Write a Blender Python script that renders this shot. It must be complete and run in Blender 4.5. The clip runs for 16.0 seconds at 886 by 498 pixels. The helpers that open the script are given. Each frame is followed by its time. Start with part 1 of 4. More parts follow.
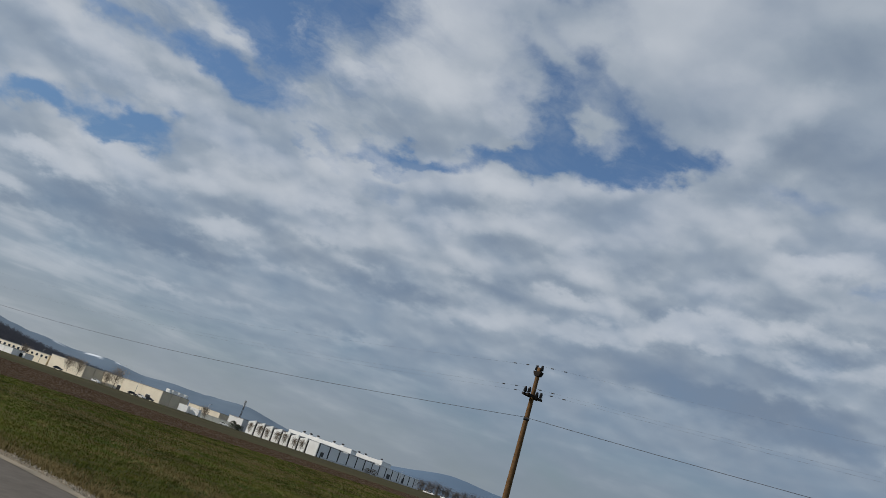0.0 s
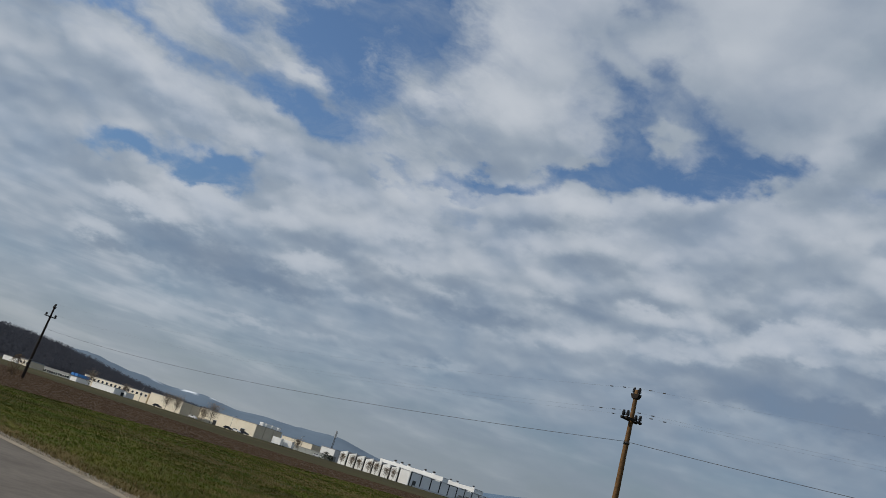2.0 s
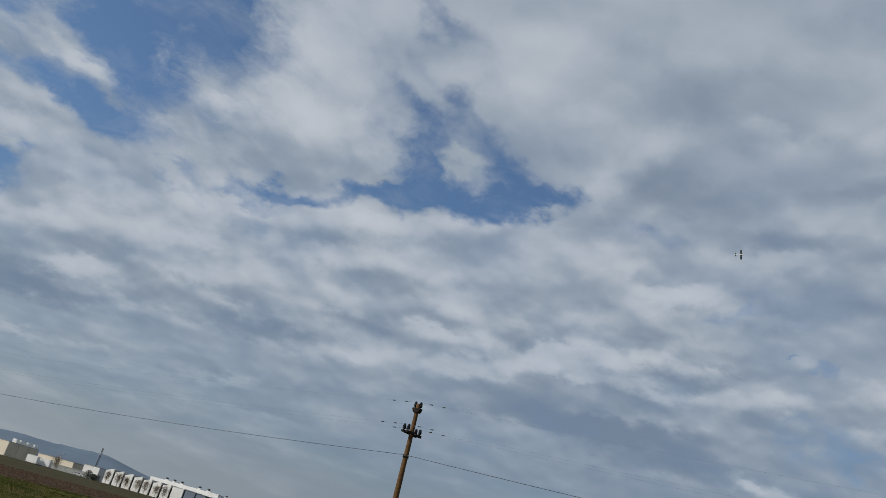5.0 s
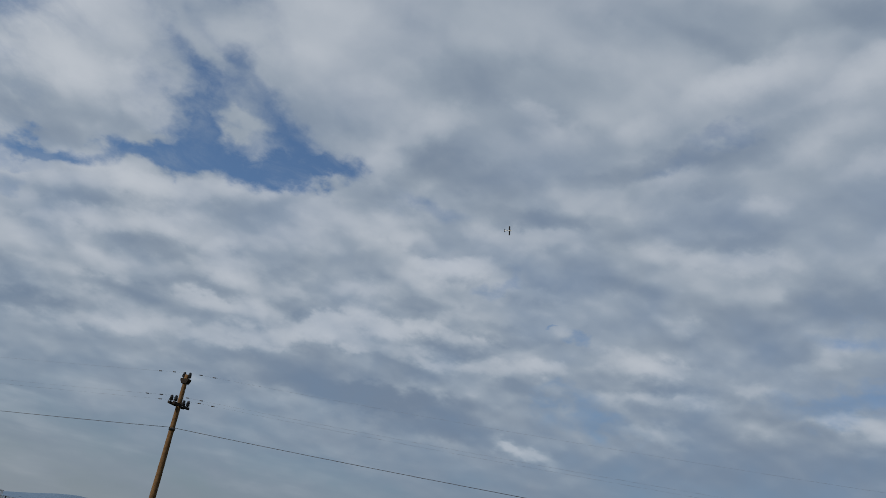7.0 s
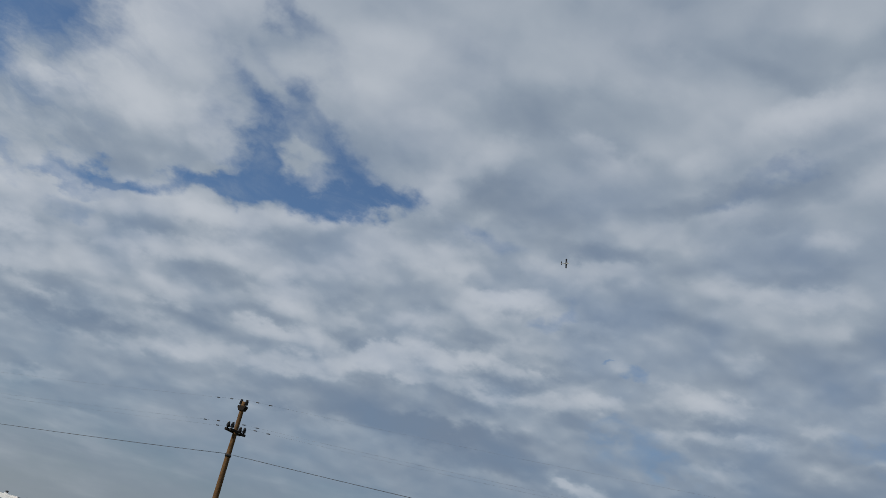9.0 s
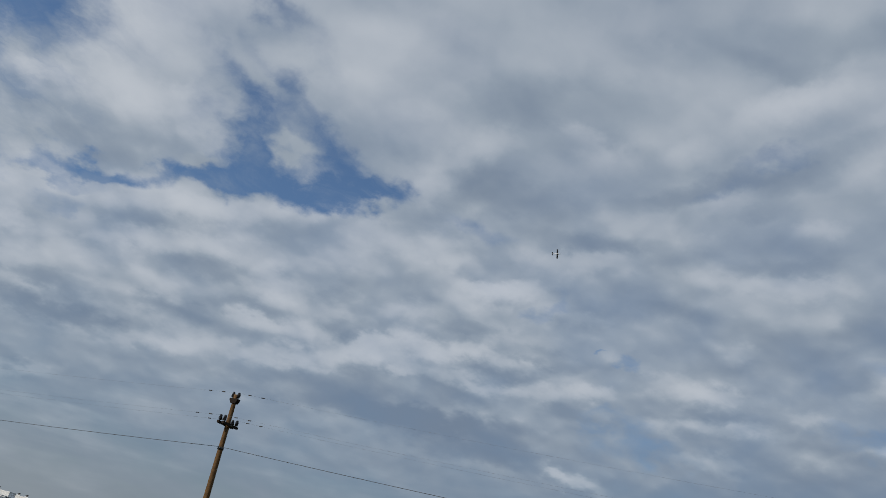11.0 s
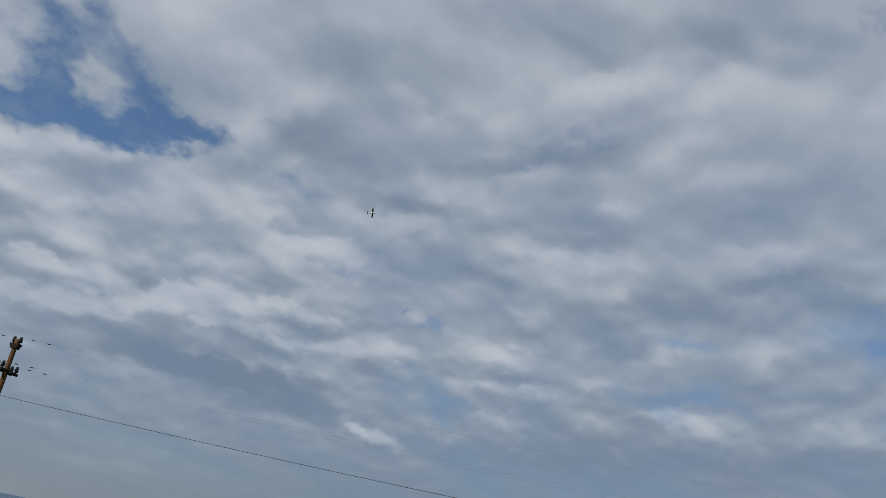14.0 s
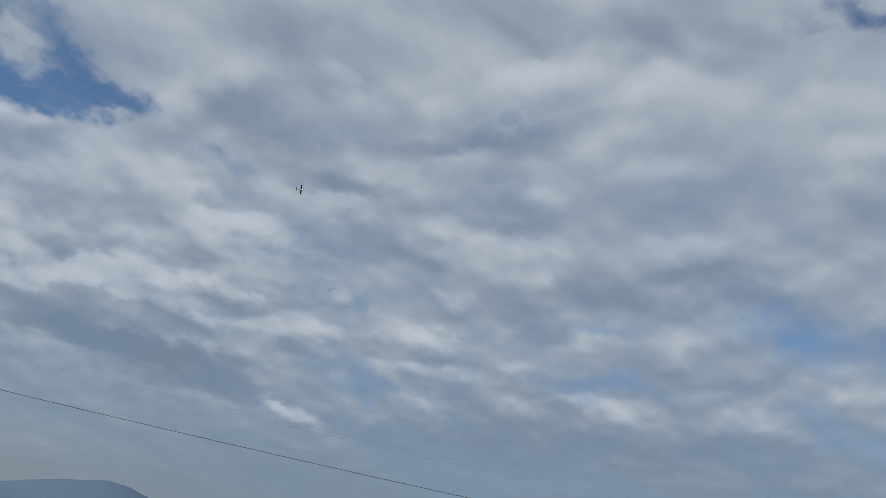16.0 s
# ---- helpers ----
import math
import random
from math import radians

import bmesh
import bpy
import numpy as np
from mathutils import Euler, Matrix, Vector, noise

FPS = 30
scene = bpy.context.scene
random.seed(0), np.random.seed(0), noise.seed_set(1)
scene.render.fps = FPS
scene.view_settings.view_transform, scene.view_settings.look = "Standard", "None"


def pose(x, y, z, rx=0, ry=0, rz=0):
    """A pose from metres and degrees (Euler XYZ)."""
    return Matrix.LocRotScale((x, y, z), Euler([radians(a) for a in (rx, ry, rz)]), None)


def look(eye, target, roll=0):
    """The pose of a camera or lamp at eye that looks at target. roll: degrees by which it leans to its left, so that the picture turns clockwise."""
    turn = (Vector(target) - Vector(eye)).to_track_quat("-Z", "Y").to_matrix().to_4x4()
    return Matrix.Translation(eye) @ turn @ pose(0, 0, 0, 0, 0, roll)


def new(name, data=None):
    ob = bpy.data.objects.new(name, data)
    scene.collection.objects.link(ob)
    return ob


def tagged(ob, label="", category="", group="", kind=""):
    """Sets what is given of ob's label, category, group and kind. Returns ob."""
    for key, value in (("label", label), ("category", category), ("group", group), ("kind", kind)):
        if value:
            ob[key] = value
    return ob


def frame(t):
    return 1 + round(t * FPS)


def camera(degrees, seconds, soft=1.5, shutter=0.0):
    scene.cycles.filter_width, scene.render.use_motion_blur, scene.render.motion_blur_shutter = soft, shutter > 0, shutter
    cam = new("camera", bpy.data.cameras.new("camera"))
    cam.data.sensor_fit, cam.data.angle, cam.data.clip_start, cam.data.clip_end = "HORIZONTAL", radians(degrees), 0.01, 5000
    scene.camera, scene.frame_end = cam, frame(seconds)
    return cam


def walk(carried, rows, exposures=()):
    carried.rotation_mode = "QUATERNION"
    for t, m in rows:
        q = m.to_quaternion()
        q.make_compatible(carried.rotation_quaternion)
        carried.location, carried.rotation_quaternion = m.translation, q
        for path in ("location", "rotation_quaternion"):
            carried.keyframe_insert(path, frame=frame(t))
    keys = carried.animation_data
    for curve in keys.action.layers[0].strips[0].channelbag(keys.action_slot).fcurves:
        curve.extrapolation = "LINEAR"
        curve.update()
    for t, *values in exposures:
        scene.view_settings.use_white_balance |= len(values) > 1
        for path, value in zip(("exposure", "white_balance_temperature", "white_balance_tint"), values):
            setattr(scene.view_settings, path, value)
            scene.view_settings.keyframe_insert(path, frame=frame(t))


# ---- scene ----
EYE = 1.65
cam = camera(56.25, 16.0, soft=0.85)

# seconds, yaw, pitch, roll in degrees, and the sidestep of the eye in metres
PATH = [
    (0.0, 0.00, 15.77, 18.70, 0.34), (0.5, 3.13, 14.07, 17.99, 0.24), (1.0, 4.45, 14.48, 17.88, 0.05),
    (1.5, 5.85, 14.99, 17.84, -0.05), (2.0, 5.99, 15.68, 17.34, -0.03), (2.5, 5.45, 16.45, 17.19, 0.0),
    (3.0, 5.10, 17.06, 17.43, 0.0), (3.5, 1.93, 18.58, 17.16, 0.0), (3.7, -1.26, 19.67, 16.40, 0.0),
    (5.8, -12.51, 21.17, 14.40, 0.0), (6.0, -14.92, 21.52, 13.59, 0.0), (6.5, -19.17, 21.62, 12.66, 0.0),
    (7.0, -24.65, 22.23, 11.45, 0.0), (7.5, -25.24, 22.60, 12.04, 0.0), (8.0, -24.01, 23.22, 12.72, 0.0),
    (8.5, -21.76, 23.29, 13.58, 0.0), (8.7, -20.52, 23.37, 13.91, 0.0), (10.8, -19.22, 24.10, 14.04, 0.0),
    (11.0, -20.83, 23.07, 13.25, 0.0), (11.5, -25.26, 23.27, 11.83, 0.0), (12.0, -28.85, 23.30, 12.42, 0.0),
    (12.5, -32.90, 22.78, 12.14, 0.0), (13.0, -37.21, 22.43, 11.31, 0.0), (13.5, -36.15, 22.76, 11.64, 0.0),
    (14.0, -35.08, 22.97, 11.69, 0.0), (14.5, -34.77, 23.05, 11.60, 0.0), (15.0, -35.57, 23.05, 11.36, 0.0),
    (15.5, -37.73, 23.00, 11.95, 0.0), (16.0, -40.64, 22.70, 11.61, 0.0),
]
walk(cam, [(t, pose(side, 0, EYE, 90 + pitch, 0, yaw) @ pose(0, 0, 0, 0, 0, roll)) for t, yaw, pitch, roll, side in PATH],
     exposures=[(0.0, 0.0), (3.7, 0.0), (7, -0.05), (11, -0.05), (12.8, 0.02), (14, -0.03), (16, 0.03)])


# ---- sky: clear air behind a broken layer of stratocumulus ----
SUN_FROM, SUN_HIGH = -100, 36  # degrees clockwise from +y, degrees above the horizon


class Graph:
    """Short calls that add and join shader nodes."""

    def __init__(self, tree, fresh=True):
        self.tree = tree
        if fresh:
            tree.nodes.clear()

    def node(self, kind, inputs=None, **settings):
        n = self.tree.nodes.new(kind)
        for key, value in settings.items():
            setattr(n, key, value)
        for key, value in (inputs or {}).items():
            if isinstance(value, bpy.types.NodeSocket):
                self.tree.links.new(value, n.inputs[key])
            else:
                n.inputs[key].default_value = value
        return n

    def math(self, op, a, b=0.0, c=0.0, clamp=False):
        return self.node("ShaderNodeMath", {0: a, 1: b, 2: c}, operation=op, use_clamp=clamp).outputs[0]

    def vec(self, op, a, b=(0, 0, 0)):
        n = self.node("ShaderNodeVectorMath", {0: a, 1: b}, operation=op)
        return n.outputs["Value" if op in ("DOT_PRODUCT", "LENGTH") else "Vector"]

    def scale(self, a, s):
        return self.node("ShaderNodeVectorMath", {0: a, "Scale": s}, operation="SCALE").outputs[0]

    def xyz(self, x, y, z=0.0):
        return self.node("ShaderNodeCombineXYZ", {0: x, 1: y, 2: z}).outputs[0]

    def noise(self, at, size, detail=4.0, rough=0.5, twist=0.0, colour=False):
        n = self.node("ShaderNodeTexNoise", {"Vector": at, "Scale": size, "Detail": detail, "Roughness": rough, "Distortion": twist})
        return n.outputs["Color" if colour else "Fac"]

    def ramp(self, value, low, high, to_low=0.0, to_high=1.0, smooth=True):
        return self.node("ShaderNodeMapRange", {0: value, 1: low, 2: high, 3: to_low, 4: to_high},
                         interpolation_type="SMOOTHSTEP" if smooth else "LINEAR").outputs[0]

    def mix(self, fac, a, b, kind="MIX"):
        n = self.node("ShaderNodeMix", data_type="RGBA", blend_type=kind)
        for key, value in ((0, fac), (6, a), (7, b)):
            if isinstance(value, bpy.types.NodeSocket):
                self.tree.links.new(value, n.inputs[key])
            else:
                n.inputs[key].default_value = value if key == 0 or len(value) == 4 else (*value, 1)
        return n.outputs[2]


# soft ellipses on a flat chart of the sky: place, half axes, turn, strength
OPENINGS_A = [
    (-8.10, 1.76, 0.78, 0.21, -20, 0.50),
    (-7.83, 1.58, 0.74, 0.15, -26, 0.60),
    (-7.59, 0.01, 0.51, 0.18, -15, 0.90),
    (-6.98, -0.11, 0.85, 0.27, -9, 1.15),
    (-6.42, -0.20, 0.40, 0.27, 1, 1.10),
    (-6.22, 1.90, 0.72, 0.17, -19, 0.50),
    (-6.21, 0.92, 1.00, 0.18, -19, 0.90),
    (-5.67, 0.96, 0.88, 0.23, -14, 0.70),
    (-5.59, 1.76, 0.74, 0.35, -19, 0.80),
    (-5.44, 2.20, 0.74, 0.31, -14, 1.00),
    (-5.35, 0.74, 0.62, 0.23, -4, 0.85),
    (-5.07, 1.55, 0.75, 0.35, -9, 0.90),
    (-4.93, 1.15, 0.41, 0.18, -19, 0.80),
    (-4.48, 2.08, 0.87, 0.64, 11, 1.30),
    (-4.28, 0.28, 0.28, 0.06, -14, 0.45),
]
OPENINGS_B = [
    (-4.25, 2.60, 0.38, 0.40, 10, 1.00),
    (-3.89, 2.12, 0.31, 0.54, 10, 0.50),
    (-3.79, 0.34, 0.49, 0.07, -4, 0.50),
    (-3.45, 0.05, 0.21, 0.11, 11, 0.30),
    (-3.39, 0.48, 0.63, 0.10, 3, 0.50),
    (-2.98, 0.56, 0.42, 0.10, 1, 0.50),
    (-2.82, 0.50, 0.76, 0.12, 3, 0.40),
    (-2.20, 0.57, 0.62, 0.15, 1, 0.50),
    (-2.06, 1.61, 0.61, 0.37, -30, 0.35),
    (-2.04, 0.82, 0.24, 0.12, -9, -0.50),
    (-1.95, 1.80, 0.48, 0.20, -30, 0.30),
    (-1.92, 0.55, 0.48, 0.17, -4, 0.90),
    (-1.78, 2.70, 0.33, 0.13, -35, 0.30),
    (-1.70, 1.54, 0.20, 0.27, -20, 0.50),
    (-1.61, 0.92, 0.40, 0.20, 0, 0.60),
]
OPENINGS_C = [
    (-1.57, 1.24, 0.27, 0.30, -49, 0.80),
    (-1.46, 2.08, 0.40, 0.13, -30, 0.30),
    (-1.40, 2.46, 0.47, 0.17, -30, 0.35),
    (-1.38, 0.62, 0.74, 0.24, 8, 1.30),
    (-1.30, 1.57, 0.43, 0.17, -20, 0.55),
    (-1.16, 1.21, 0.30, 0.13, 15, -0.55),
    (-1.15, 1.86, 0.40, 0.16, -30, 0.35),
    (-1.10, 0.91, 0.73, 0.27, 10, 0.70),
    (-0.99, 1.69, 0.53, 0.26, -30, 0.30),
    (-0.61, 0.77, 0.71, 0.21, 14, 1.10),
    (-0.60, 1.41, 0.33, 0.23, -30, 0.70),
    (-0.29, 1.13, 0.38, 0.19, -10, 0.60),
    (0.00, 0.97, 0.30, 0.16, 21, 1.20),
    (1.26, 0.93, 0.44, 0.16, 5, 0.38),
    (2.36, 0.01, 0.24, 0.10, 35, 0.35),
]
OPENINGS_D = [
    (3.28, -0.13, 0.08, 0.03, 15, 0.50),
    (3.30, -0.94, 0.40, 0.08, -0, 0.30),
    (3.56, -0.27, 0.12, 0.10, -16, 0.55),
    (3.77, -1.16, 0.54, 0.17, 5, 0.40),
    (3.96, 2.15, 0.40, 0.08, 30, 0.22),
    (4.49, 2.64, 0.45, 0.10, 35, 0.35),
    (6.16, -0.28, 0.49, 0.13, -0, 0.35),
    (6.39, 0.68, 0.42, 0.20, 5, 0.30),
    (6.43, 0.68, 0.36, 0.18, 41, 0.22),
    (6.93, -0.11, 0.50, 0.13, 10, 0.40),
    (7.18, 5.22, 0.41, 0.08, 7, 0.35),
    (7.72, 5.58, 0.40, 0.17, 6, 0.90),
    (8.50, 1.41, 0.63, 0.29, 33, 0.32),
    (9.05, 1.31, 0.81, 0.45, 11, 0.40),
    (9.56, 0.41, 0.66, 0.30, 6, 0.40),
]
BILLOWS_A = [
    (-7.88, -1.17, 0.31, 0.16, -5, 0.50),
    (-7.75, 1.00, 0.88, 0.31, -22, 0.50),
    (-7.62, -0.71, 0.32, 0.16, -4, 0.70),
    (-7.29, -1.47, 0.78, 0.08, -10, 0.30),
    (-7.11, -0.82, 0.46, 0.20, -15, 0.70),
    (-6.82, 0.50, 0.79, 0.21, -18, 0.45),
    (-6.77, -0.49, 0.46, 0.21, 1, 0.80),
    (-6.39, -0.70, 0.40, 0.23, 1, 0.60),
    (-6.30, 1.50, 0.99, 0.18, -17, 0.35),
    (-6.19, -1.89, 1.01, 0.07, -9, 0.20),
    (-6.11, 0.30, 0.40, 0.23, -9, 0.40),
    (-5.64, 1.22, 0.41, 0.16, -9, 0.35),
    (-5.63, -0.69, 0.34, 0.21, -4, 0.60),
    (-5.43, 0.04, 0.41, 0.25, -9, 0.50),
    (-5.19, -1.10, 0.41, 0.16, -0, 0.60),
]
BILLOWS_B = [
    (-4.99, -1.99, 1.37, 0.08, -3, 0.20),
    (-4.96, -0.19, 0.49, 0.21, 2, 0.45),
    (-4.56, -1.40, 0.83, 0.08, -3, 0.25),
    (-4.33, -0.49, 0.49, 0.21, 7, 0.40),
    (-4.17, -0.60, 1.18, 0.56, 2, 0.22),
    (-4.07, 1.11, 0.63, 0.24, 1, 0.40),
    (-3.97, -0.52, 0.35, 0.14, 7, 0.50),
    (-3.96, -0.91, 0.42, 0.18, -8, 0.35),
    (-3.79, -0.02, 0.70, 0.25, 1, 0.45),
    (-3.46, -1.23, 0.42, 0.16, -3, 0.35),
    (-3.35, -2.02, 0.42, 0.08, 5, 0.30),
    (-3.18, 1.24, 0.83, 0.34, -4, 0.45),
    (-3.00, 1.83, 0.76, 0.61, 30, 0.50),
    (-2.99, -1.42, 0.42, 0.12, 2, 0.25),
    (-2.94, -0.34, 0.49, 0.22, 2, 0.35),
]
BILLOWS_C = [
    (-2.61, 0.15, 0.69, 0.24, 3, 0.50),
    (-2.50, 2.52, 0.81, 0.46, 9, 0.45),
    (-2.39, 1.18, 0.55, 0.31, 0, 0.40),
    (-2.37, -0.36, 0.41, 0.20, 2, 0.55),
    (-2.14, -1.40, 0.41, 0.16, 3, 0.40),
    (-2.14, -0.77, 0.34, 0.18, 2, 0.35),
    (-1.78, 0.18, 0.61, 0.20, 6, 0.45),
    (-1.72, -1.44, 0.34, 0.13, 3, 0.35),
    (-1.70, -0.22, 0.34, 0.16, 7, 0.35),
    (-1.22, -0.19, 0.40, 0.22, 2, 0.30),
    (-1.19, -1.32, 0.46, 0.15, -2, 0.35),
    (-1.07, -0.92, 0.33, 0.15, -2, 0.45),
    (-0.89, -0.47, 0.33, 0.21, 2, 0.60),
    (-0.87, 0.43, 0.66, 0.21, 16, 0.45),
    (-0.55, -0.87, 0.39, 0.17, 1, 0.45),
]
BILLOWS_D = [
    (-0.48, -1.19, 0.45, 0.17, 3, 0.60),
    (-0.41, 1.92, 0.53, 0.52, 17, 0.30),
    (-0.39, 0.65, 0.38, 0.15, 26, 0.40),
    (-0.31, 2.56, 0.99, 0.45, 17, 0.30),
    (-0.20, 0.02, 0.45, 0.20, 12, 0.35),
    (0.05, 0.40, 0.44, 0.23, 11, 0.40),
    (0.20, -0.99, 0.37, 0.19, 8, 0.60),
    (0.32, 1.79, 0.47, 0.40, 16, 0.25),
    (0.54, -0.81, 0.37, 0.17, 8, 0.50),
    (0.66, 1.11, 0.36, 0.22, 31, 0.40),
    (0.81, -0.94, 0.36, 0.13, 3, 0.40),
    (0.82, -0.32, 0.34, 0.14, 15, 0.35),
    (0.82, 1.51, 0.48, 0.27, 16, 0.30),
    (0.82, 0.46, 0.54, 0.20, 15, 0.35),
    (0.91, -0.68, 0.41, 0.18, 4, 0.50),
]
BILLOWS_E = [
    (1.05, -1.20, 0.40, 0.14, 4, 0.55),
    (1.16, 0.37, 0.35, 0.20, 12, 0.30),
    (1.22, 1.84, 0.34, 0.27, 16, 0.25),
    (1.40, -0.66, 0.48, 0.16, 4, 0.50),
    (1.53, 0.19, 0.41, 0.12, 5, 0.40),
    (1.56, 0.10, 0.40, 0.20, 18, 0.50),
    (1.75, -0.92, 0.41, 0.14, 4, 0.40),
    (1.88, -0.61, 0.41, 0.18, 5, 0.40),
    (2.00, 0.17, 0.33, 0.20, 12, 0.40),
    (2.14, 0.28, 0.41, 0.16, 10, 0.30),
    (2.18, -0.70, 0.41, 0.14, 9, 0.40),
    (2.25, 2.23, 0.34, 0.18, -5, 0.30),
    (2.33, 0.65, 0.55, 0.21, 15, 0.30),
    (2.34, 0.08, 0.34, 0.14, 30, 0.35),
    (2.44, -0.88, 0.41, 0.12, 7, 0.40),
]
BILLOWS_F = [
    (2.59, 2.03, 0.41, 0.24, 15, 0.25),
    (2.79, -1.73, 0.27, 0.09, -25, 0.50),
    (2.89, 0.12, 0.41, 0.12, 10, 0.30),
    (2.98, 0.89, 0.61, 0.21, 10, 0.30),
    (3.10, -0.71, 0.31, 0.12, 5, 0.50),
    (3.15, -1.80, 0.37, 0.15, -0, 0.70),
    (3.47, 2.38, 0.33, 0.21, 25, 0.25),
    (4.04, 1.60, 0.46, 0.22, 20, 0.30),
    (4.07, -0.38, 0.53, 0.18, 10, 0.40),
    (4.08, 1.97, 0.40, 0.16, 30, 0.30),
    (4.23, -0.79, 0.46, 0.14, 5, 0.40),
    (4.41, 0.99, 0.40, 0.14, 10, 0.30),
    (4.44, 3.25, 0.63, 0.20, 30, 0.35),
    (4.60, -0.31, 0.53, 0.14, 10, 0.35),
    (4.65, -1.13, 0.52, 0.12, 5, 0.35),
]
BILLOWS_G = [
    (4.68, 0.21, 0.26, 0.14, 15, 0.35),
    (4.74, 3.28, 0.78, 0.25, 28, 0.35),
    (4.88, -0.65, 0.58, 0.16, 7, 0.50),
    (5.01, 3.72, 0.61, 0.23, 30, 0.30),
    (5.13, 1.82, 0.32, 0.16, 15, 0.35),
    (5.25, 1.14, 0.51, 0.16, 15, 0.35),
    (5.49, 2.83, 0.57, 0.23, 32, 0.30),
    (5.53, -0.32, 0.38, 0.12, 5, 0.30),
    (5.57, -0.80, 0.57, 0.15, 6, 0.30),
    (5.63, 3.40, 0.42, 0.20, 30, 0.30),
    (5.98, 3.81, 0.56, 0.25, 38, 0.35),
    (6.17, 0.11, 0.36, 0.13, 20, 0.30),
    (6.26, 2.67, 0.57, 0.19, 32, 0.30),
    (6.40, 0.34, 0.30, 0.21, 11, 0.35),
    (6.63, -0.45, 0.53, 0.15, 4, 0.40),
]
BILLOWS_H = [
    (6.72, -0.38, 0.57, 0.17, 12, 0.40),
    (7.08, -0.55, 0.71, 0.14, 10, 0.30),
    (7.09, 1.97, 0.57, 0.19, 22, 0.30),
    (7.47, 0.76, 0.36, 0.19, 21, 0.30),
    (7.92, 4.21, 0.60, 0.29, 33, 0.30),
    (8.51, 3.90, 0.40, 0.22, 22, 0.25),
    (8.60, 0.03, 0.48, 0.24, 11, 0.30),
]
BASES_A = [
    (-7.59, -1.32, 0.51, 0.12, -10, 0.55),
    (-6.35, -1.20, 1.21, 0.20, -11, 0.85),
    (-5.55, -1.39, 0.55, 0.13, -4, 0.55),
    (-4.99, -0.77, 0.42, 0.13, -3, 0.35),
    (-4.37, -1.00, 0.56, 0.13, -8, 0.35),
    (-3.90, -1.19, 0.56, 0.10, -3, 0.35),
    (-3.23, -0.97, 0.56, 0.10, 2, 0.35),
    (-3.02, -1.28, 0.83, 0.12, 0, 0.70),
    (-1.96, -0.98, 0.61, 0.10, 2, 0.40),
    (-1.59, -0.41, 0.54, 0.10, 2, 0.30),
    (-1.18, -0.74, 0.47, 0.08, 7, 0.35),
    (-0.33, -1.62, 0.77, 0.10, 2, 0.40),
    (-0.25, -0.39, 0.51, 0.10, 2, 0.30),
    (0.00, -0.67, 0.50, 0.10, 8, 0.35),
    (0.14, -1.37, 1.00, 0.14, 4, 0.50),
]
BASES_B = [
    (0.92, -1.50, 0.71, 0.13, 2, 0.40),
    (1.03, -1.14, 0.88, 0.13, 4, 0.75),
    (1.06, -1.50, 1.01, 0.15, 2, 0.75),
    (1.08, 1.38, 0.70, 0.25, 42, 0.35),
    (1.32, 2.47, 0.55, 0.37, 18, 0.40),
    (1.52, -1.67, 0.81, 0.12, 2, 0.40),
    (1.58, -0.26, 0.41, 0.08, 5, 0.35),
    (1.63, 1.39, 0.75, 0.24, 5, 0.45),
    (1.67, -1.42, 0.84, 0.13, 3, 0.80),
    (1.94, -0.72, 0.44, 0.12, 3, 0.50),
    (2.19, 2.66, 0.88, 0.34, 15, 0.32),
    (2.26, -1.61, 0.42, 0.15, 3, 0.50),
    (2.32, -0.42, 0.62, 0.10, 5, 0.35),
    (2.63, 1.12, 0.82, 0.12, 10, 0.45),
    (2.80, 3.45, 0.67, 0.16, 0, 0.15),
]
BASES_C = [
    (3.02, -0.94, 0.41, 0.08, 5, 0.30),
    (3.61, 1.13, 0.54, 0.10, 15, 0.25),
    (3.65, 3.80, 0.84, 0.29, 14, 0.12),
    (3.70, 2.08, 0.93, 0.12, 27, 0.45),
    (3.84, 0.55, 0.40, 0.10, 5, 0.30),
    (3.90, 3.66, 0.53, 0.13, -6, 0.25),
    (4.37, 1.90, 0.52, 0.12, 30, 0.25),
    (4.71, -0.49, 0.52, 0.07, 3, 0.30),
    (4.81, 3.94, 0.93, 0.36, 13, 0.35),
    (4.84, 2.59, 0.82, 0.20, 36, 0.40),
    (4.93, 1.34, 0.58, 0.10, 15, 0.25),
    (5.24, -1.40, 0.95, 0.26, 6, 0.20),
    (5.51, 4.30, 0.50, 0.18, -8, 0.40),
    (6.09, -0.85, 1.34, 0.46, 6, 0.30),
    (6.31, 1.01, 0.66, 0.27, 10, 0.35),
]
BASES_D = [
    (6.34, 4.19, 0.42, 0.14, 22, 0.30),
    (6.40, 4.67, 0.56, 0.17, 12, 0.25),
    (6.96, 1.52, 0.65, 0.13, 32, 0.40),
    (7.72, 1.90, 0.70, 0.19, 22, 0.35),
    (8.53, -0.46, 1.72, 0.44, 11, 0.25),
    (8.93, 3.27, 0.40, 0.30, 22, 0.30),
]

world = bpy.data.worlds.new("overcast_sky")
scene.world = world
world.use_nodes = True
g = Graph(world.node_tree)
way = g.vec("NORMALIZE", g.node("ShaderNodeTexCoord").outputs["Generated"])
parts_of_way = g.node("ShaderNodeSeparateXYZ", {0: way}).outputs
height = g.math("MAXIMUM", parts_of_way[2], 0.0)
# the cloud layer as a flat sheet overhead
over = g.math("MULTIPLY_ADD", height, 0.66, 0.29)
sheet = g.xyz(g.math("DIVIDE", parts_of_way[0], over), g.math("DIVIDE", parts_of_way[1], over))
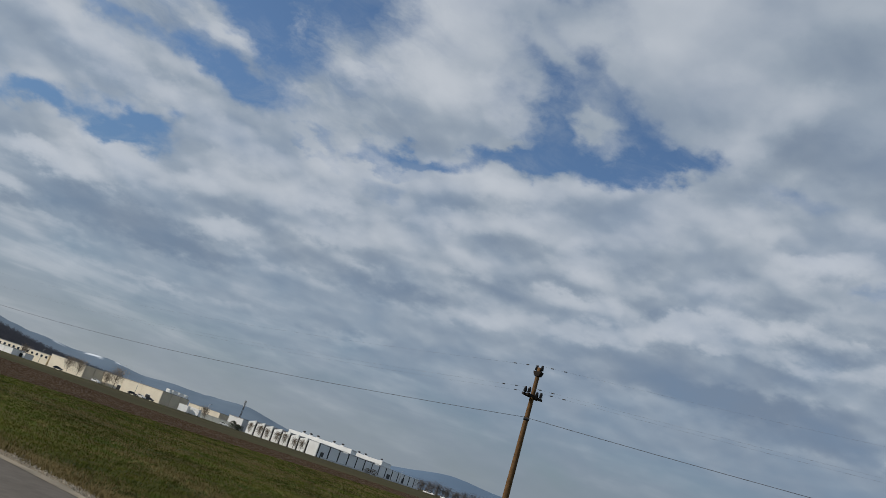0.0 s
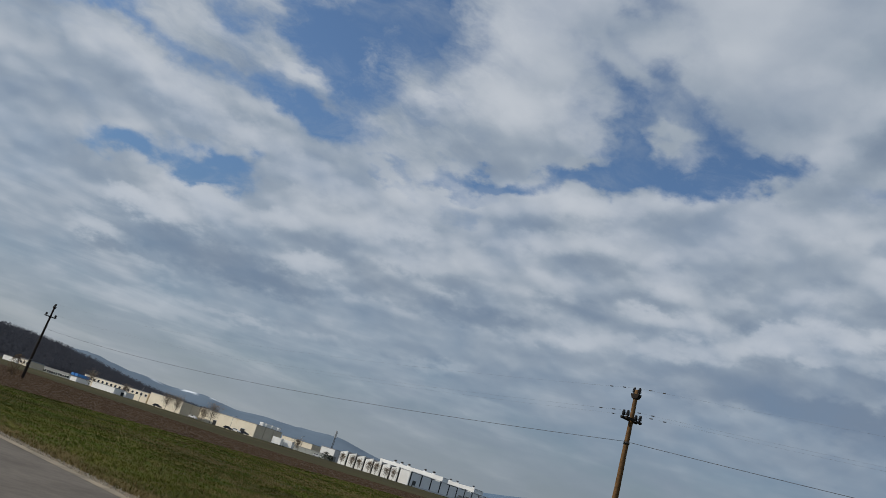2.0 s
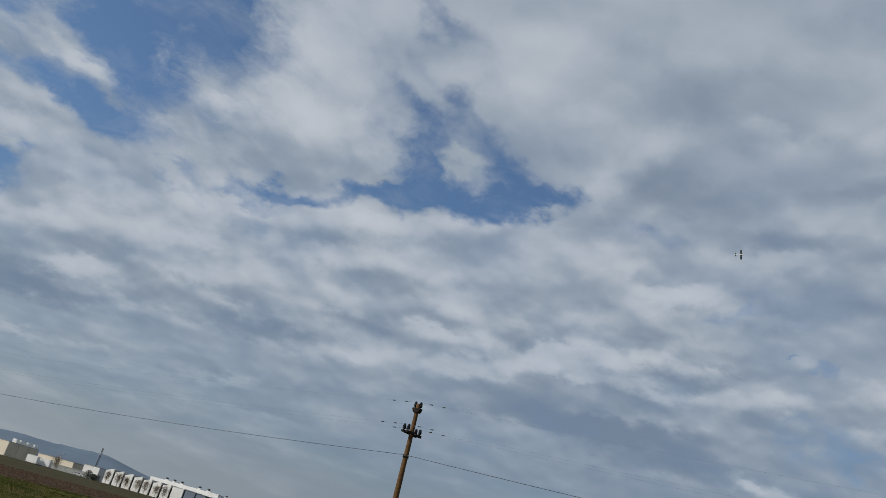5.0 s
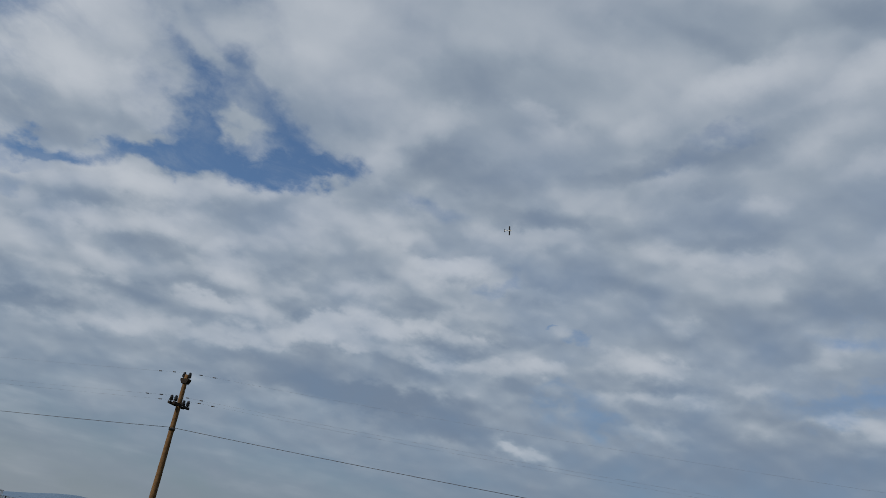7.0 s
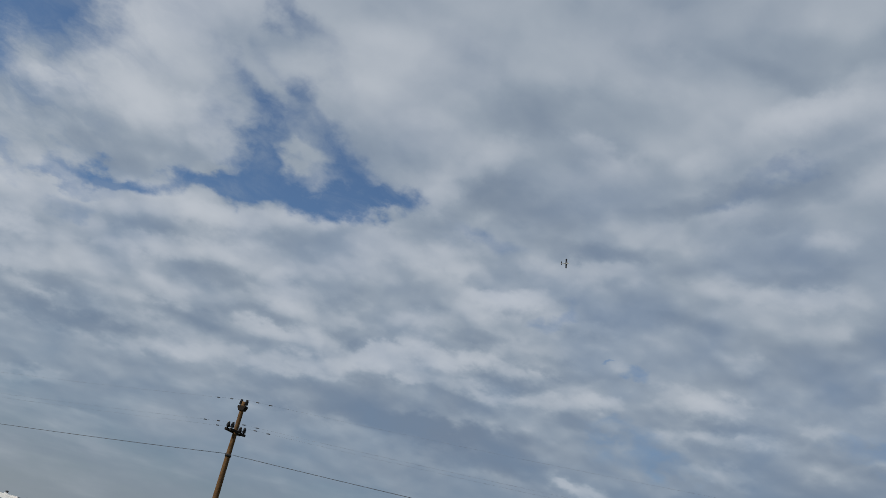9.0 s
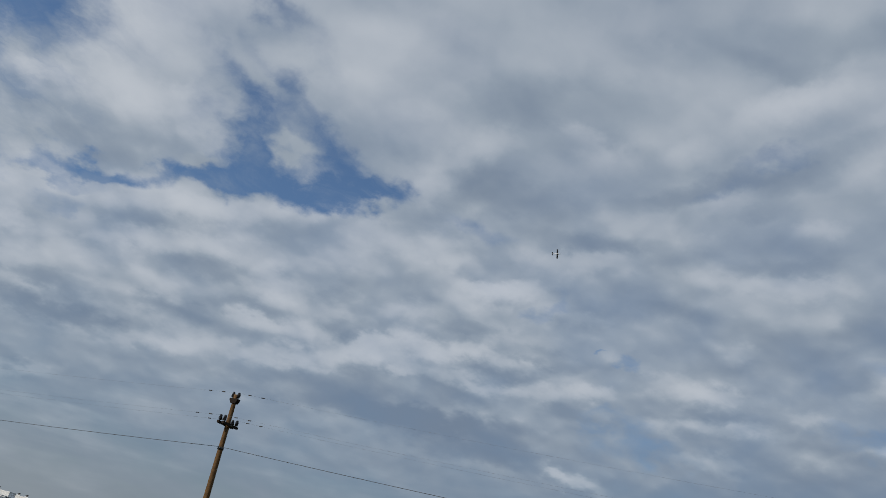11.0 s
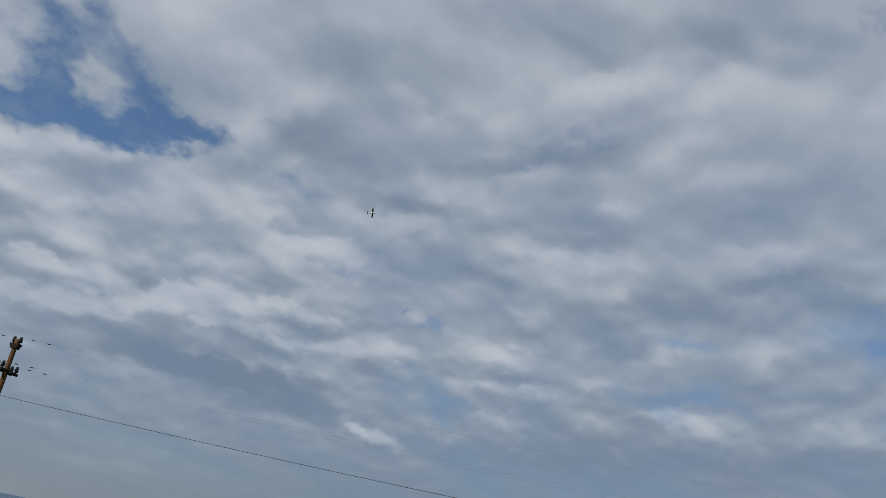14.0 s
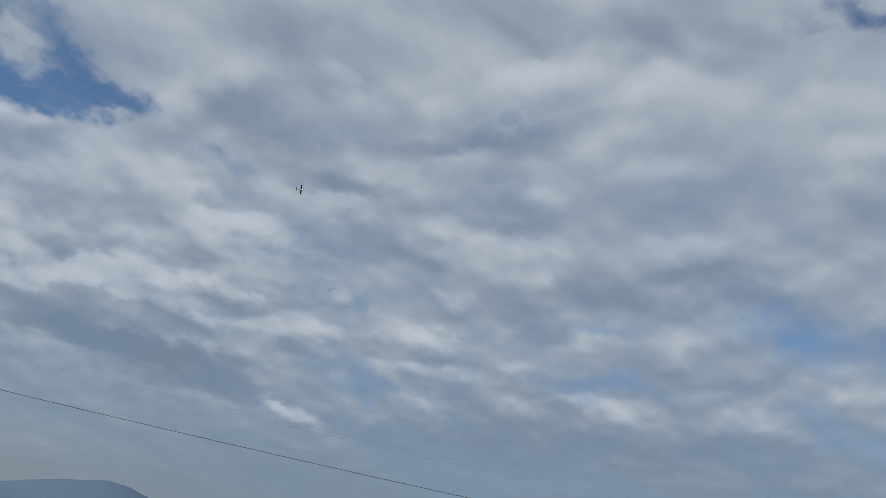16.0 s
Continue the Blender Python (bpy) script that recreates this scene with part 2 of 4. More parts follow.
# the chart
k = g.math("DIVIDE", 20.0, g.math("MAXIMUM", g.math("ADD", g.vec("DOT_PRODUCT", way, (0.2432, 0.9077, 0.3420)), 1.0), 0.1))
chart = g.xyz(g.math("MULTIPLY", g.vec("DOT_PRODUCT", way, (0.9659, -0.2588, 0.0)), k),
              g.math("MULTIPLY", g.vec("DOT_PRODUCT", way, (-0.0885, -0.3304, 0.9397)), k))
wander = g.vec("SUBTRACT", g.noise(sheet, 3.2, 5.0, 0.55, colour=True), (0.5, 0.5, 0.5))
fine_wander = g.vec("SUBTRACT", g.noise(sheet, 12.0, 5.0, 0.6, colour=True), (0.5, 0.5, 0.5))
bent = g.vec("ADD", g.vec("ADD", chart, g.scale(wander, 0.30)), g.scale(fine_wander, 0.42))
bent = g.vec("ADD", g.vec("MULTIPLY", bent, (1, 1, 0)), (0, 0, 1))
# the edges of the openings are torn more than the billows
rags = g.vec("SUBTRACT", g.noise(sheet, 6.0, 5.0, 0.56, colour=True), (0.5, 0.5, 0.5))
torn = g.vec("ADD", g.vec("ADD", chart, g.scale(wander, 0.45)), g.scale(rags, 1.35))
torn = g.vec("ADD", g.vec("MULTIPLY", torn, (1, 1, 0)), (0, 0, 1))


def ellipses(rows, total, lit=False, at=bent):
    """Adds soft ellipses to a running sum; lit ones are bright above and grey below."""
    tree = bpy.data.node_groups.new("cloud_ellipses", "ShaderNodeTree")
    tree.interface.new_socket("Place", in_out="INPUT", socket_type="NodeSocketVector")
    tree.interface.new_socket("Sum", in_out="INPUT", socket_type="NodeSocketFloat")
    tree.interface.new_socket("Sum", in_out="OUTPUT", socket_type="NodeSocketFloat")
    h = Graph(tree)
    start = h.node("NodeGroupInput").outputs
    spot, value = start[0], start[1]
    for x, y, a, b, turn, strength in rows:
        c, s = math.cos(radians(turn)), math.sin(radians(turn))
        a, b = a * 1.55, b * 1.55
        along = h.vec("DOT_PRODUCT", spot, (c / a, s / a, -(c * x + s * y) / a))
        across = h.vec("DOT_PRODUCT", spot, (-s / b, c / b, (s * x - c * y) / b))
        ball = h.math("MULTIPLY", across, across)
        ball = h.math("MULTIPLY_ADD", along, along, ball)
        ball = h.math("SUBTRACT", 1.0, ball)
        ball = h.math("MAXIMUM", ball, 0.0)
        ball = h.math("MULTIPLY", ball, ball)
        weight = h.math("MULTIPLY_ADD", across, 1.25 * strength, 0.6 * strength) if lit else strength * 1.25
        value = h.math("MULTIPLY_ADD", ball, weight, value)
    h.node("NodeGroupOutput", {0: value})
    return g.node("ShaderNodeGroup", {0: at, 1: total}, node_tree=tree).outputs[0]


opening = relief = shade = 0.0
for rows in (OPENINGS_A, OPENINGS_B, OPENINGS_C, OPENINGS_D):
    opening = ellipses(rows, opening, at=torn)
opening = g.math("MULTIPLY", opening, 1.05)
opening = g.math("DIVIDE", opening, g.math("MULTIPLY_ADD", g.math("MAXIMUM", opening, 0.0), 0.12, 1.0))
for rows in (BILLOWS_A, BILLOWS_B, BILLOWS_C, BILLOWS_D, BILLOWS_E, BILLOWS_F, BILLOWS_G, BILLOWS_H):
    relief = ellipses(rows, relief, True)
for rows in (BASES_A, BASES_B, BASES_C, BASES_D):
    shade = ellipses(rows, shade)


# billows: the same lumps read twice, the second time nearer the light, give bright tops and grey bases
warped = g.vec("ADD", g.vec("ADD", sheet, g.scale(wander, 0.10)), g.scale(fine_wander, 0.03))
nearer = g.scale(g.vec("NORMALIZE", sheet), -1.0)
lumps = g.noise(warped, 4.4, 5.0, 0.45)
lumps_sunward = g.noise(g.vec("ADD", warped, g.scale(nearer, 0.10)), 4.4, 5.0, 0.45)
emboss = g.math("SUBTRACT", lumps, lumps_sunward)


def puffs(at, size):
    """Rounded heads crowded together, each broken into smaller ones."""
    return g.node("ShaderNodeTexVoronoi", {"Vector": at, "Scale": size, "Detail": 1.5, "Roughness": 0.4, "Lacunarity": 2.3, "Smoothness": 0.9},
                  feature="SMOOTH_F1", voronoi_dimensions="2D", normalize=True).outputs["Distance"]


heads = puffs(warped, 7.0)
heads_sunward = puffs(g.vec("ADD", warped, g.scale(nearer, 0.035)), 7.0)
emboss = g.math("MULTIPLY_ADD", g.math("SUBTRACT", heads_sunward, heads), 1.7, emboss)
relief = g.math("MULTIPLY_ADD", shade, g.math("MULTIPLY_ADD", lumps, 0.5, -0.85), relief)
broad = g.noise(sheet, 1.2, 3.0, 0.5)
streak = g.noise(g.vec("MULTIPLY", sheet, (0.35, 1.6, 1.0)), 2.6, 6.0, 0.6)
low = g.ramp(height, 0.05, 0.27, 1.0, 0.0)
calm = g.ramp(height, 0.34, 0.58, 1.0, 0.35)
sunward = g.ramp(parts_of_way[0], 0.9, -0.5, 0.0, 1.0, False)

body = g.math("ADD", g.math("MULTIPLY_ADD", lumps, 1.0, -0.5), g.math("MULTIPLY_ADD", broad, 0.4, -0.2))
cover = g.math("SUBTRACT", g.math("MULTIPLY_ADD", body, 1.1, 1.0), opening)
cover = g.math("SUBTRACT", cover, g.math("MULTIPLY", low, g.math("MULTIPLY_ADD", streak, -0.9, 0.72)))
frayed = g.noise(g.vec("ADD", warped, g.scale(fine_wander, 0.05)), 9.0, 7.0, 0.62)
cover = g.math("MULTIPLY_ADD", g.math("MULTIPLY_ADD", frayed, 2.0, -1.0), g.math("MULTIPLY_ADD", opening, 1.1, 0.12), cover)
# combed streaks in the west
combed = g.noise(g.xyz(g.math("MULTIPLY", g.vec("DOT_PRODUCT", bent, (0.914, -0.407, 0)), 0.30), g.vec("DOT_PRODUCT", bent, (0.407, 0.914, 0)), 0.0), 2.4, 6.0, 0.58)
combed = g.math("MULTIPLY", g.math("SUBTRACT", combed, 0.5), g.math("MULTIPLY", g.ramp(g.vec("DOT_PRODUCT", chart, (1, 0, 0)), -2.0, -4.5), g.ramp(height, 0.28, 0.42)))
cover = g.math("MULTIPLY_ADD", combed, 2.4, cover)
cover = g.ramp(cover, -0.55, 1.35)
wisps = g.noise(g.vec("MULTIPLY", warped, (1.0, 1.8, 1.0)), 5.0, 8.0, 0.6, 0.6)
cover = g.math("MAXIMUM", cover, g.ramp(wisps, 0.46, 0.78, 0.0, 0.4))
tone = g.math("MULTIPLY_ADD", relief, 0.74, 0.515)
tone = g.math("MULTIPLY_ADD", g.math("SUBTRACT", 0.3, heads), g.math("MULTIPLY", calm, g.math("MULTIPLY_ADD", low, -0.14, 0.18)), tone)
tone = g.math("MULTIPLY_ADD", emboss, g.math("MULTIPLY", calm, g.math("MULTIPLY_ADD", low, -0.28, 0.48)), tone)
tone = g.math("MULTIPLY_ADD", body, 0.18, tone)
tone = g.math("MULTIPLY_ADD", combed, 0.7, tone)
tone = g.math("MULTIPLY_ADD", low, g.math("MULTIPLY_ADD", sunward, 0.52, -0.54), tone)
tone = g.math("ADD", tone, g.ramp(height, 0.42, 0.62, 0.0, 0.07))
tone = g.math("MULTIPLY_ADD", g.ramp(parts_of_way[0], 0.25, 0.8, 0.0, -0.17), g.ramp(height, 0.25, 0.55, 1.0, 0.0), tone)
bars = g.noise(g.xyz(g.math("MULTIPLY", parts_of_way[0], 2.2), g.math("MULTIPLY", height, 17.0), 0.0), 2.0, 5.0, 0.55, 0.3)
tone = g.math("MULTIPLY_ADD", g.ramp(bars, 0.42, 0.72, -0.07, 0.36), g.math("MULTIPLY", low, sunward), tone)
tone = g.math("SUBTRACT", tone, 0.5)
soften = g.math("SQRT", g.math("MULTIPLY_ADD", g.math("MULTIPLY", tone, tone), 5.0, 1.0))
tone = g.math("ADD", g.math("DIVIDE", tone, soften), 0.5)

cloud = g.node("ShaderNodeValToRGB", {0: tone})
ramp = cloud.color_ramp
ramp.elements[0].position, ramp.elements[0].color = 0.12, (0.176, 0.229, 0.310, 1)
ramp.elements[1].position, ramp.elements[1].color = 0.92, (0.55, 0.585, 0.637, 1)
e = ramp.elements.new(0.5)
e.color = (0.313, 0.369, 0.438, 1)
clear = g.node("ShaderNodeTexSky", sky_type="NISHITA", sun_disc=False, sun_elevation=radians(SUN_HIGH),
               sun_rotation=radians(SUN_FROM), altitude=300, air_density=1.0, dust_density=0.6, ozone_density=3.0).outputs[0]
clear = g.mix(1.0, clear, (0.086, 0.095, 0.101), "MULTIPLY")
haze = g.ramp(height, 0.0, 0.12, 1.0, 0.0)
thin = g.ramp(height, 0.02, 0.42, 0.55, 1.0)
clear = g.mix(1.0, clear, g.node("ShaderNodeCombineColor", {0: thin, 1: thin, 2: thin}).outputs[0], "MULTIPLY")
sky = g.mix(cover, clear, cloud.outputs[0])
sky = g.mix(g.math("MULTIPLY", haze, 0.8), sky, g.mix(sunward, (0.135, 0.185, 0.245), (0.31, 0.342, 0.368)))
out = g.node("ShaderNodeBackground", {"Color": sky, "Strength": 1.0})
g.node("ShaderNodeOutputWorld", {"Surface": out.outputs[0]})

sun = new("sun", bpy.data.lights.new("sun", "SUN"))
sun.data.energy, sun.data.angle, sun.data.color = 4.1, radians(0.6), (1.0, 0.93, 0.82)
far = Vector((math.sin(radians(SUN_FROM)) * math.cos(radians(SUN_HIGH)), math.cos(radians(SUN_FROM)) * math.cos(radians(SUN_HIGH)), math.sin(radians(SUN_HIGH))))
sun.matrix_world = look(far * 100, (0, 0, 0))


def material(name, colour, other=None, size=1.0, rough=0.8, grain=0.25, bump=0.0, metal=0.0, island=0.0, patch=0.0, patch_size=0.05, random_object=0.0):
    """A matt or glossy surface with two scales of variation, in world metres."""
    m = bpy.data.materials.new(name)
    m.use_nodes = True
    n = Graph(m.node_tree)
    at = n.node("ShaderNodeNewGeometry").outputs["Position"]
    other = other or tuple(c * 0.7 for c in colour)
    fac = n.ramp(n.noise(at, size, 6.0, 0.6), 0.5 - grain, 0.5 + grain)
    col = n.mix(fac, other, colour)
    if patch:
        wide = n.ramp(n.noise(at, patch_size, 4.0, 0.55), 0.35, 0.65, 1.0 - patch, 1.0 + patch)
        col = n.mix(1.0, col, n.node("ShaderNodeCombineColor", {0: wide, 1: wide, 2: wide}).outputs[0], "MULTIPLY")
    if island:
        r = n.ramp(n.node("ShaderNodeNewGeometry").outputs["Random Per Island"], 0, 1, 1 - island, 1 + island, False)
        col = n.mix(1.0, col, n.node("ShaderNodeCombineColor", {0: r, 1: r, 2: r}).outputs[0], "MULTIPLY")
    if random_object:
        r = n.ramp(n.node("ShaderNodeObjectInfo").outputs["Random"], 0, 1, 1 - random_object, 1 + random_object, False)
        col = n.mix(1.0, col, n.node("ShaderNodeCombineColor", {0: r, 1: r, 2: r}).outputs[0], "MULTIPLY")
    s = n.node("ShaderNodeBsdfPrincipled", {"Base Color": col, "Roughness": rough, "Metallic": metal, "Specular IOR Level": 0.06 if rough > 0.8 else 0.4})
    if bump:
        b = n.node("ShaderNodeBump", {"Strength": bump, "Distance": 0.2 / size, "Height": n.noise(at, size * 2, 6.0, 0.6)})
        m.node_tree.links.new(b.outputs[0], s.inputs["Normal"])
    n.node("ShaderNodeOutputMaterial", {"Surface": s.outputs[0]})
    return m


GRASS = material("meadow_grass", (0.030, 0.046, 0.005), (0.066, 0.052, 0.012), 0.5, 0.9, 0.22, 0.4, patch=0.5, patch_size=0.12)
SOIL = material("ploughed_soil", (0.058, 0.038, 0.024), (0.040, 0.027, 0.017), 0.7, 0.95, 0.3, 0.6, patch=0.2, patch_size=0.08)
FIELD = material("far_field", (0.036, 0.039, 0.015), (0.046, 0.035, 0.020), 0.08, 0.95, 0.3, 0.1, patch=0.2, patch_size=0.01)
ASPHALT = material("worn_asphalt", (0.122, 0.109, 0.097), (0.089, 0.081, 0.073), 5.0, 0.85, 0.35, 0.15, patch=0.15, patch_size=0.4)
CREAM = material("cream_cladding", (0.82, 0.74, 0.59), (0.76, 0.68, 0.54), 0.3, 0.6, 0.4, patch=0.05, patch_size=0.1)
WHITE = material("white_cladding", (0.87, 0.87, 0.85), (0.80, 0.80, 0.78), 0.3, 0.55, 0.4, patch=0.05, patch_size=0.1)
GREY = material("grey_cladding", (0.66, 0.67, 0.67), (0.60, 0.61, 0.62), 0.3, 0.6, 0.4)
WOOD = material("weathered_pole_wood", (0.145, 0.085, 0.040), (0.068, 0.040, 0.021), 6.0, 0.85, 0.3, 0.3)
# dark metal parts; also stands in for shade between the factory's front panels
DARK = material("dark_metal_and_gap_shade", (0.03, 0.03, 0.032), (0.02, 0.02, 0.02), 4.0, 0.5)
# hill and range: the haze of distance is mixed into the base colour
HILL = material("wooded_hill", (0.060, 0.062, 0.072), (0.050, 0.053, 0.064), 0.02, 0.95, 0.3)
RANGE = material("far_range_hazed", (0.098, 0.145, 0.212), (0.083, 0.125, 0.188), 0.002, 1.0, 0.3)
SAND = material("pale_sand", (0.25, 0.215, 0.165), (0.15, 0.135, 0.112), 1.4, 0.95, 0.2, 0.3)
GRAVEL_BED = material("gravel_bed", (0.22, 0.185, 0.14), (0.10, 0.08, 0.055), 14.0, 0.95, 0.25, 0.6)
DRY = material("dry_grass_ground", (0.105, 0.076, 0.028), (0.062, 0.05, 0.017), 2.2, 0.95, 0.3, 0.5)
STONE = material("pale_stone", (0.29, 0.26, 0.21), (0.17, 0.15, 0.12), 9.0, 0.9, 0.4, island=0.4)
BLADE = material("grass_blade", (0.036, 0.060, 0.007), (0.060, 0.062, 0.011), 0.25, 0.85, 0.3, island=0.16, patch=0.45, patch_size=0.15)
DRY_BLADE = material("dry_grass_blade", (0.150, 0.103, 0.034), (0.090, 0.068, 0.020), 0.5, 0.8, 0.4, island=0.22)
CLOD = material("soil_clod", (0.056, 0.037, 0.023), (0.042, 0.028, 0.018), 2.0, 0.95, 0.4, island=0.3)
# twigs tinted blue-grey, with the haze over the hill in their colour
HILL_TREES = material("winter_wood_hazed", (0.074, 0.079, 0.096), (0.062, 0.068, 0.086), 0.03, 0.95, 0.2, island=0.04)
n = Graph(HILL_TREES.node_tree, False)
surface = next(x for x in n.tree.nodes if x.type == "BSDF_PRINCIPLED")
through_twigs = n.node("ShaderNodeBsdfTranslucent", {"Color": surface.inputs["Base Color"].links[0].from_socket})
both = n.node("ShaderNodeMixShader", {0: 0.5, 1: surface.outputs[0], 2: through_twigs.outputs[0]})
n.tree.links.new(both.outputs[0], next(x for x in n.tree.nodes if x.type == "OUTPUT_MATERIAL").inputs[0])
SIDING = material("pale_grey_siding", (0.82, 0.84, 0.84), (0.76, 0.78, 0.79), 0.3, 0.6, 0.4)
SCRUB = material("grey_scrub_twigs", (0.13, 0.128, 0.132), (0.09, 0.088, 0.095), 0.3, 0.9, 0.3, island=0.25)
# mountain blue is aerial haze put into the base colour; the snow is real
SNOWY = material("snowy_range_hazed", (0.116, 0.156, 0.206), (0.098, 0.135, 0.184), 0.004, 1.0, 0.3)
n = Graph(SNOWY.node_tree, False)
surface = next(x for x in n.tree.nodes if x.type == "BSDF_PRINCIPLED")
place = n.node("ShaderNodeNewGeometry").outputs["Position"]
up = n.node("ShaderNodeSeparateXYZ", {0: place}).outputs[2]
snow = n.ramp(n.math("MULTIPLY_ADD", n.noise(place, 0.013, 5.0, 0.65), 60.0, up), 120.0, 129.0)
side = n.node("ShaderNodeSeparateXYZ", {0: place}).outputs
bear = n.math("DIVIDE", side[0], side[1])
snow = n.math("MULTIPLY", snow, n.math("ADD", n.math("MULTIPLY", n.ramp(bear, -0.369, -0.358), n.ramp(bear, -0.342, -0.333, 1.0, 0.0)), n.math("ADD", n.math("MULTIPLY", n.ramp(bear, -0.322, -0.316), n.ramp(bear, -0.309, -0.303, 1.0, 0.0)), n.math("MULTIPLY", n.ramp(bear, -0.402, -0.394, 0.0, 0.5), n.ramp(bear, -0.386, -0.378, 1.0, 0.0)))))
base = surface.inputs["Base Color"].links[0].from_socket
n.tree.links.new(n.mix(snow, base, (0.55, 0.60, 0.66)), surface.inputs["Base Color"])
BROWN_GLASS = material("glazed_insulator", (0.012, 0.012, 0.015), (0.008, 0.008, 0.010), 8.0, 0.3)
ALU = material("wire_metal", (0.10, 0.10, 0.105), (0.07, 0.07, 0.075), 2.0, 0.5)
SHEATH = material("cable_sheath", (0.025, 0.025, 0.028), (0.018, 0.018, 0.02), 2.0, 0.6)
GALV = material("galvanised_steel", (0.32, 0.33, 0.34), (0.24, 0.25, 0.26), 3.0, 0.5, metal=0.6)
CREOSOTE = material("dark_pole_wood", (0.034, 0.028, 0.025), (0.022, 0.018, 0.017), 5.0, 0.9, 0.3, 0.3)
ARM_WOOD = material("crossarm_wood", (0.026, 0.021, 0.018), (0.016, 0.013, 0.012), 6.0, 0.85, 0.3, 0.2)
# cream darkened for the halls' sides turned from the sun: shade in the colour
SHADED_CREAM = material("shaded_cream_side", (0.64, 0.56, 0.42), (0.58, 0.50, 0.37), 0.3, 0.7, 0.4, patch=0.06, patch_size=0.1)
ROOF = material("roof_sheet", (0.33, 0.33, 0.33), (0.26, 0.26, 0.26), 0.5, 0.7, 0.4)
BLUE = material("blue_sheet", (0.05, 0.22, 0.55), (0.04, 0.18, 0.48), 0.5, 0.5, 0.4)
SHEDGREY = material("shed_wall", (0.36, 0.38, 0.36), (0.28, 0.30, 0.29), 0.4, 0.8, 0.4)
BARK = material("tree_bark", (0.16, 0.125, 0.095), (0.10, 0.08, 0.062), 3.0, 0.9, 0.3)
TWIG = material("winter_twigs", (0.27, 0.225, 0.175), (0.20, 0.165, 0.13), 1.0, 0.9, 0.3, island=0.25)
EVERGREEN = material("dark_evergreen", (0.022, 0.032, 0.02), (0.03, 0.038, 0.022), 1.0, 0.8, 0.3, island=0.4)
SHRUB = material("dry_shrub", (0.16, 0.11, 0.065), (0.10, 0.075, 0.045), 1.0, 0.9, 0.3, island=0.35)
GLASS = material("window_glass", (0.035, 0.04, 0.045), (0.025, 0.03, 0.035), 0.5, 0.12)
CAR_WHITE = material("white_car_paint", (0.78, 0.78, 0.78), (0.76, 0.76, 0.76), 0.5, 0.25)
CAR_DARK = material("dark_car_paint", (0.04, 0.045, 0.055), (0.035, 0.04, 0.05), 0.5, 0.25)
TYRE = material("tyre_rubber", (0.02, 0.02, 0.02), (0.016, 0.016, 0.016), 2.0, 0.8)
PLANE_WHITE = material("white_foam", (0.80, 0.80, 0.80), (0.76, 0.76, 0.76), 3.0, 0.5)
# dark tail and propeller; on the wing it paints in the underside's shade
PLANE_DARK = material("dark_film_wing_shade", (0.045, 0.045, 0.05), (0.035, 0.035, 0.04), 3.0, 0.4)


def part(name, bm, mat, parent=None, label=""):
    """Links a bmesh as one mesh object, under a thing or a part."""
    me = bpy.data.meshes.new(name)
    bm.to_mesh(me)
    bm.free()
    me.materials.append(mat)
    ob = new(name, me)
    ob.parent = parent
    if label:
        ob["label"] = label
    return ob


def soup(name, verts, faces, mat, parent=None):
    me = bpy.data.meshes.new(name)
    me.from_pydata(verts, [], faces)
    me.materials.append(mat)
    ob = new(name, me)
    ob.parent = parent
    return ob


def thing(name, m, label, category, group=""):
    ob = new(name)
    ob.matrix_world = m
    ob.empty_display_size = 0.2
    return tagged(ob, label, category, group)


def box(x0, x1, y0, y1, z0, z1, bm=None):
    bm = bm or bmesh.new()
    for v in bmesh.ops.create_cube(bm, size=1)["verts"]:
        v.co = Vector((x0 if v.co.x < 0 else x1, y0 if v.co.y < 0 else y1, z0 if v.co.z < 0 else z1))
    return bm


def prism(outline, y0, y1, bm=None):
    """An outline in x and z, drawn out along y."""
    bm = bm or bmesh.new()
    a = [bm.verts.new((x, y0, z)) for x, z in outline]
    b = [bm.verts.new((x, y1, z)) for x, z in outline]
    bm.faces.new(a)
    bm.faces.new(b[::-1])
    for i in range(len(a)):
        j = (i + 1) % len(a)
        bm.faces.new((a[j], a[i], b[i], b[j]))
    bmesh.ops.recalc_face_normals(bm, faces=bm.faces)
    return bm


def lathe(profile, segments=12, at=(0, 0, 0), bm=None):
    """Radius and height pairs turned round the z axis."""
    bm = bm or bmesh.new()
    rings = []
    for r, z in profile:
        rings.append([bm.verts.new((at[0] + r * math.cos(2 * math.pi * i / segments), at[1] + r * math.sin(2 * math.pi * i / segments), at[2] + z))
                      for i in range(segments)])
    for a, b in zip(rings, rings[1:]):
        for i in range(segments):
            j = (i + 1) % segments
            bm.faces.new((a[i], a[j], b[j], b[i])).smooth = True
    bm.faces.new(rings[0][::-1])
    bm.faces.new(rings[-1])
    return bm


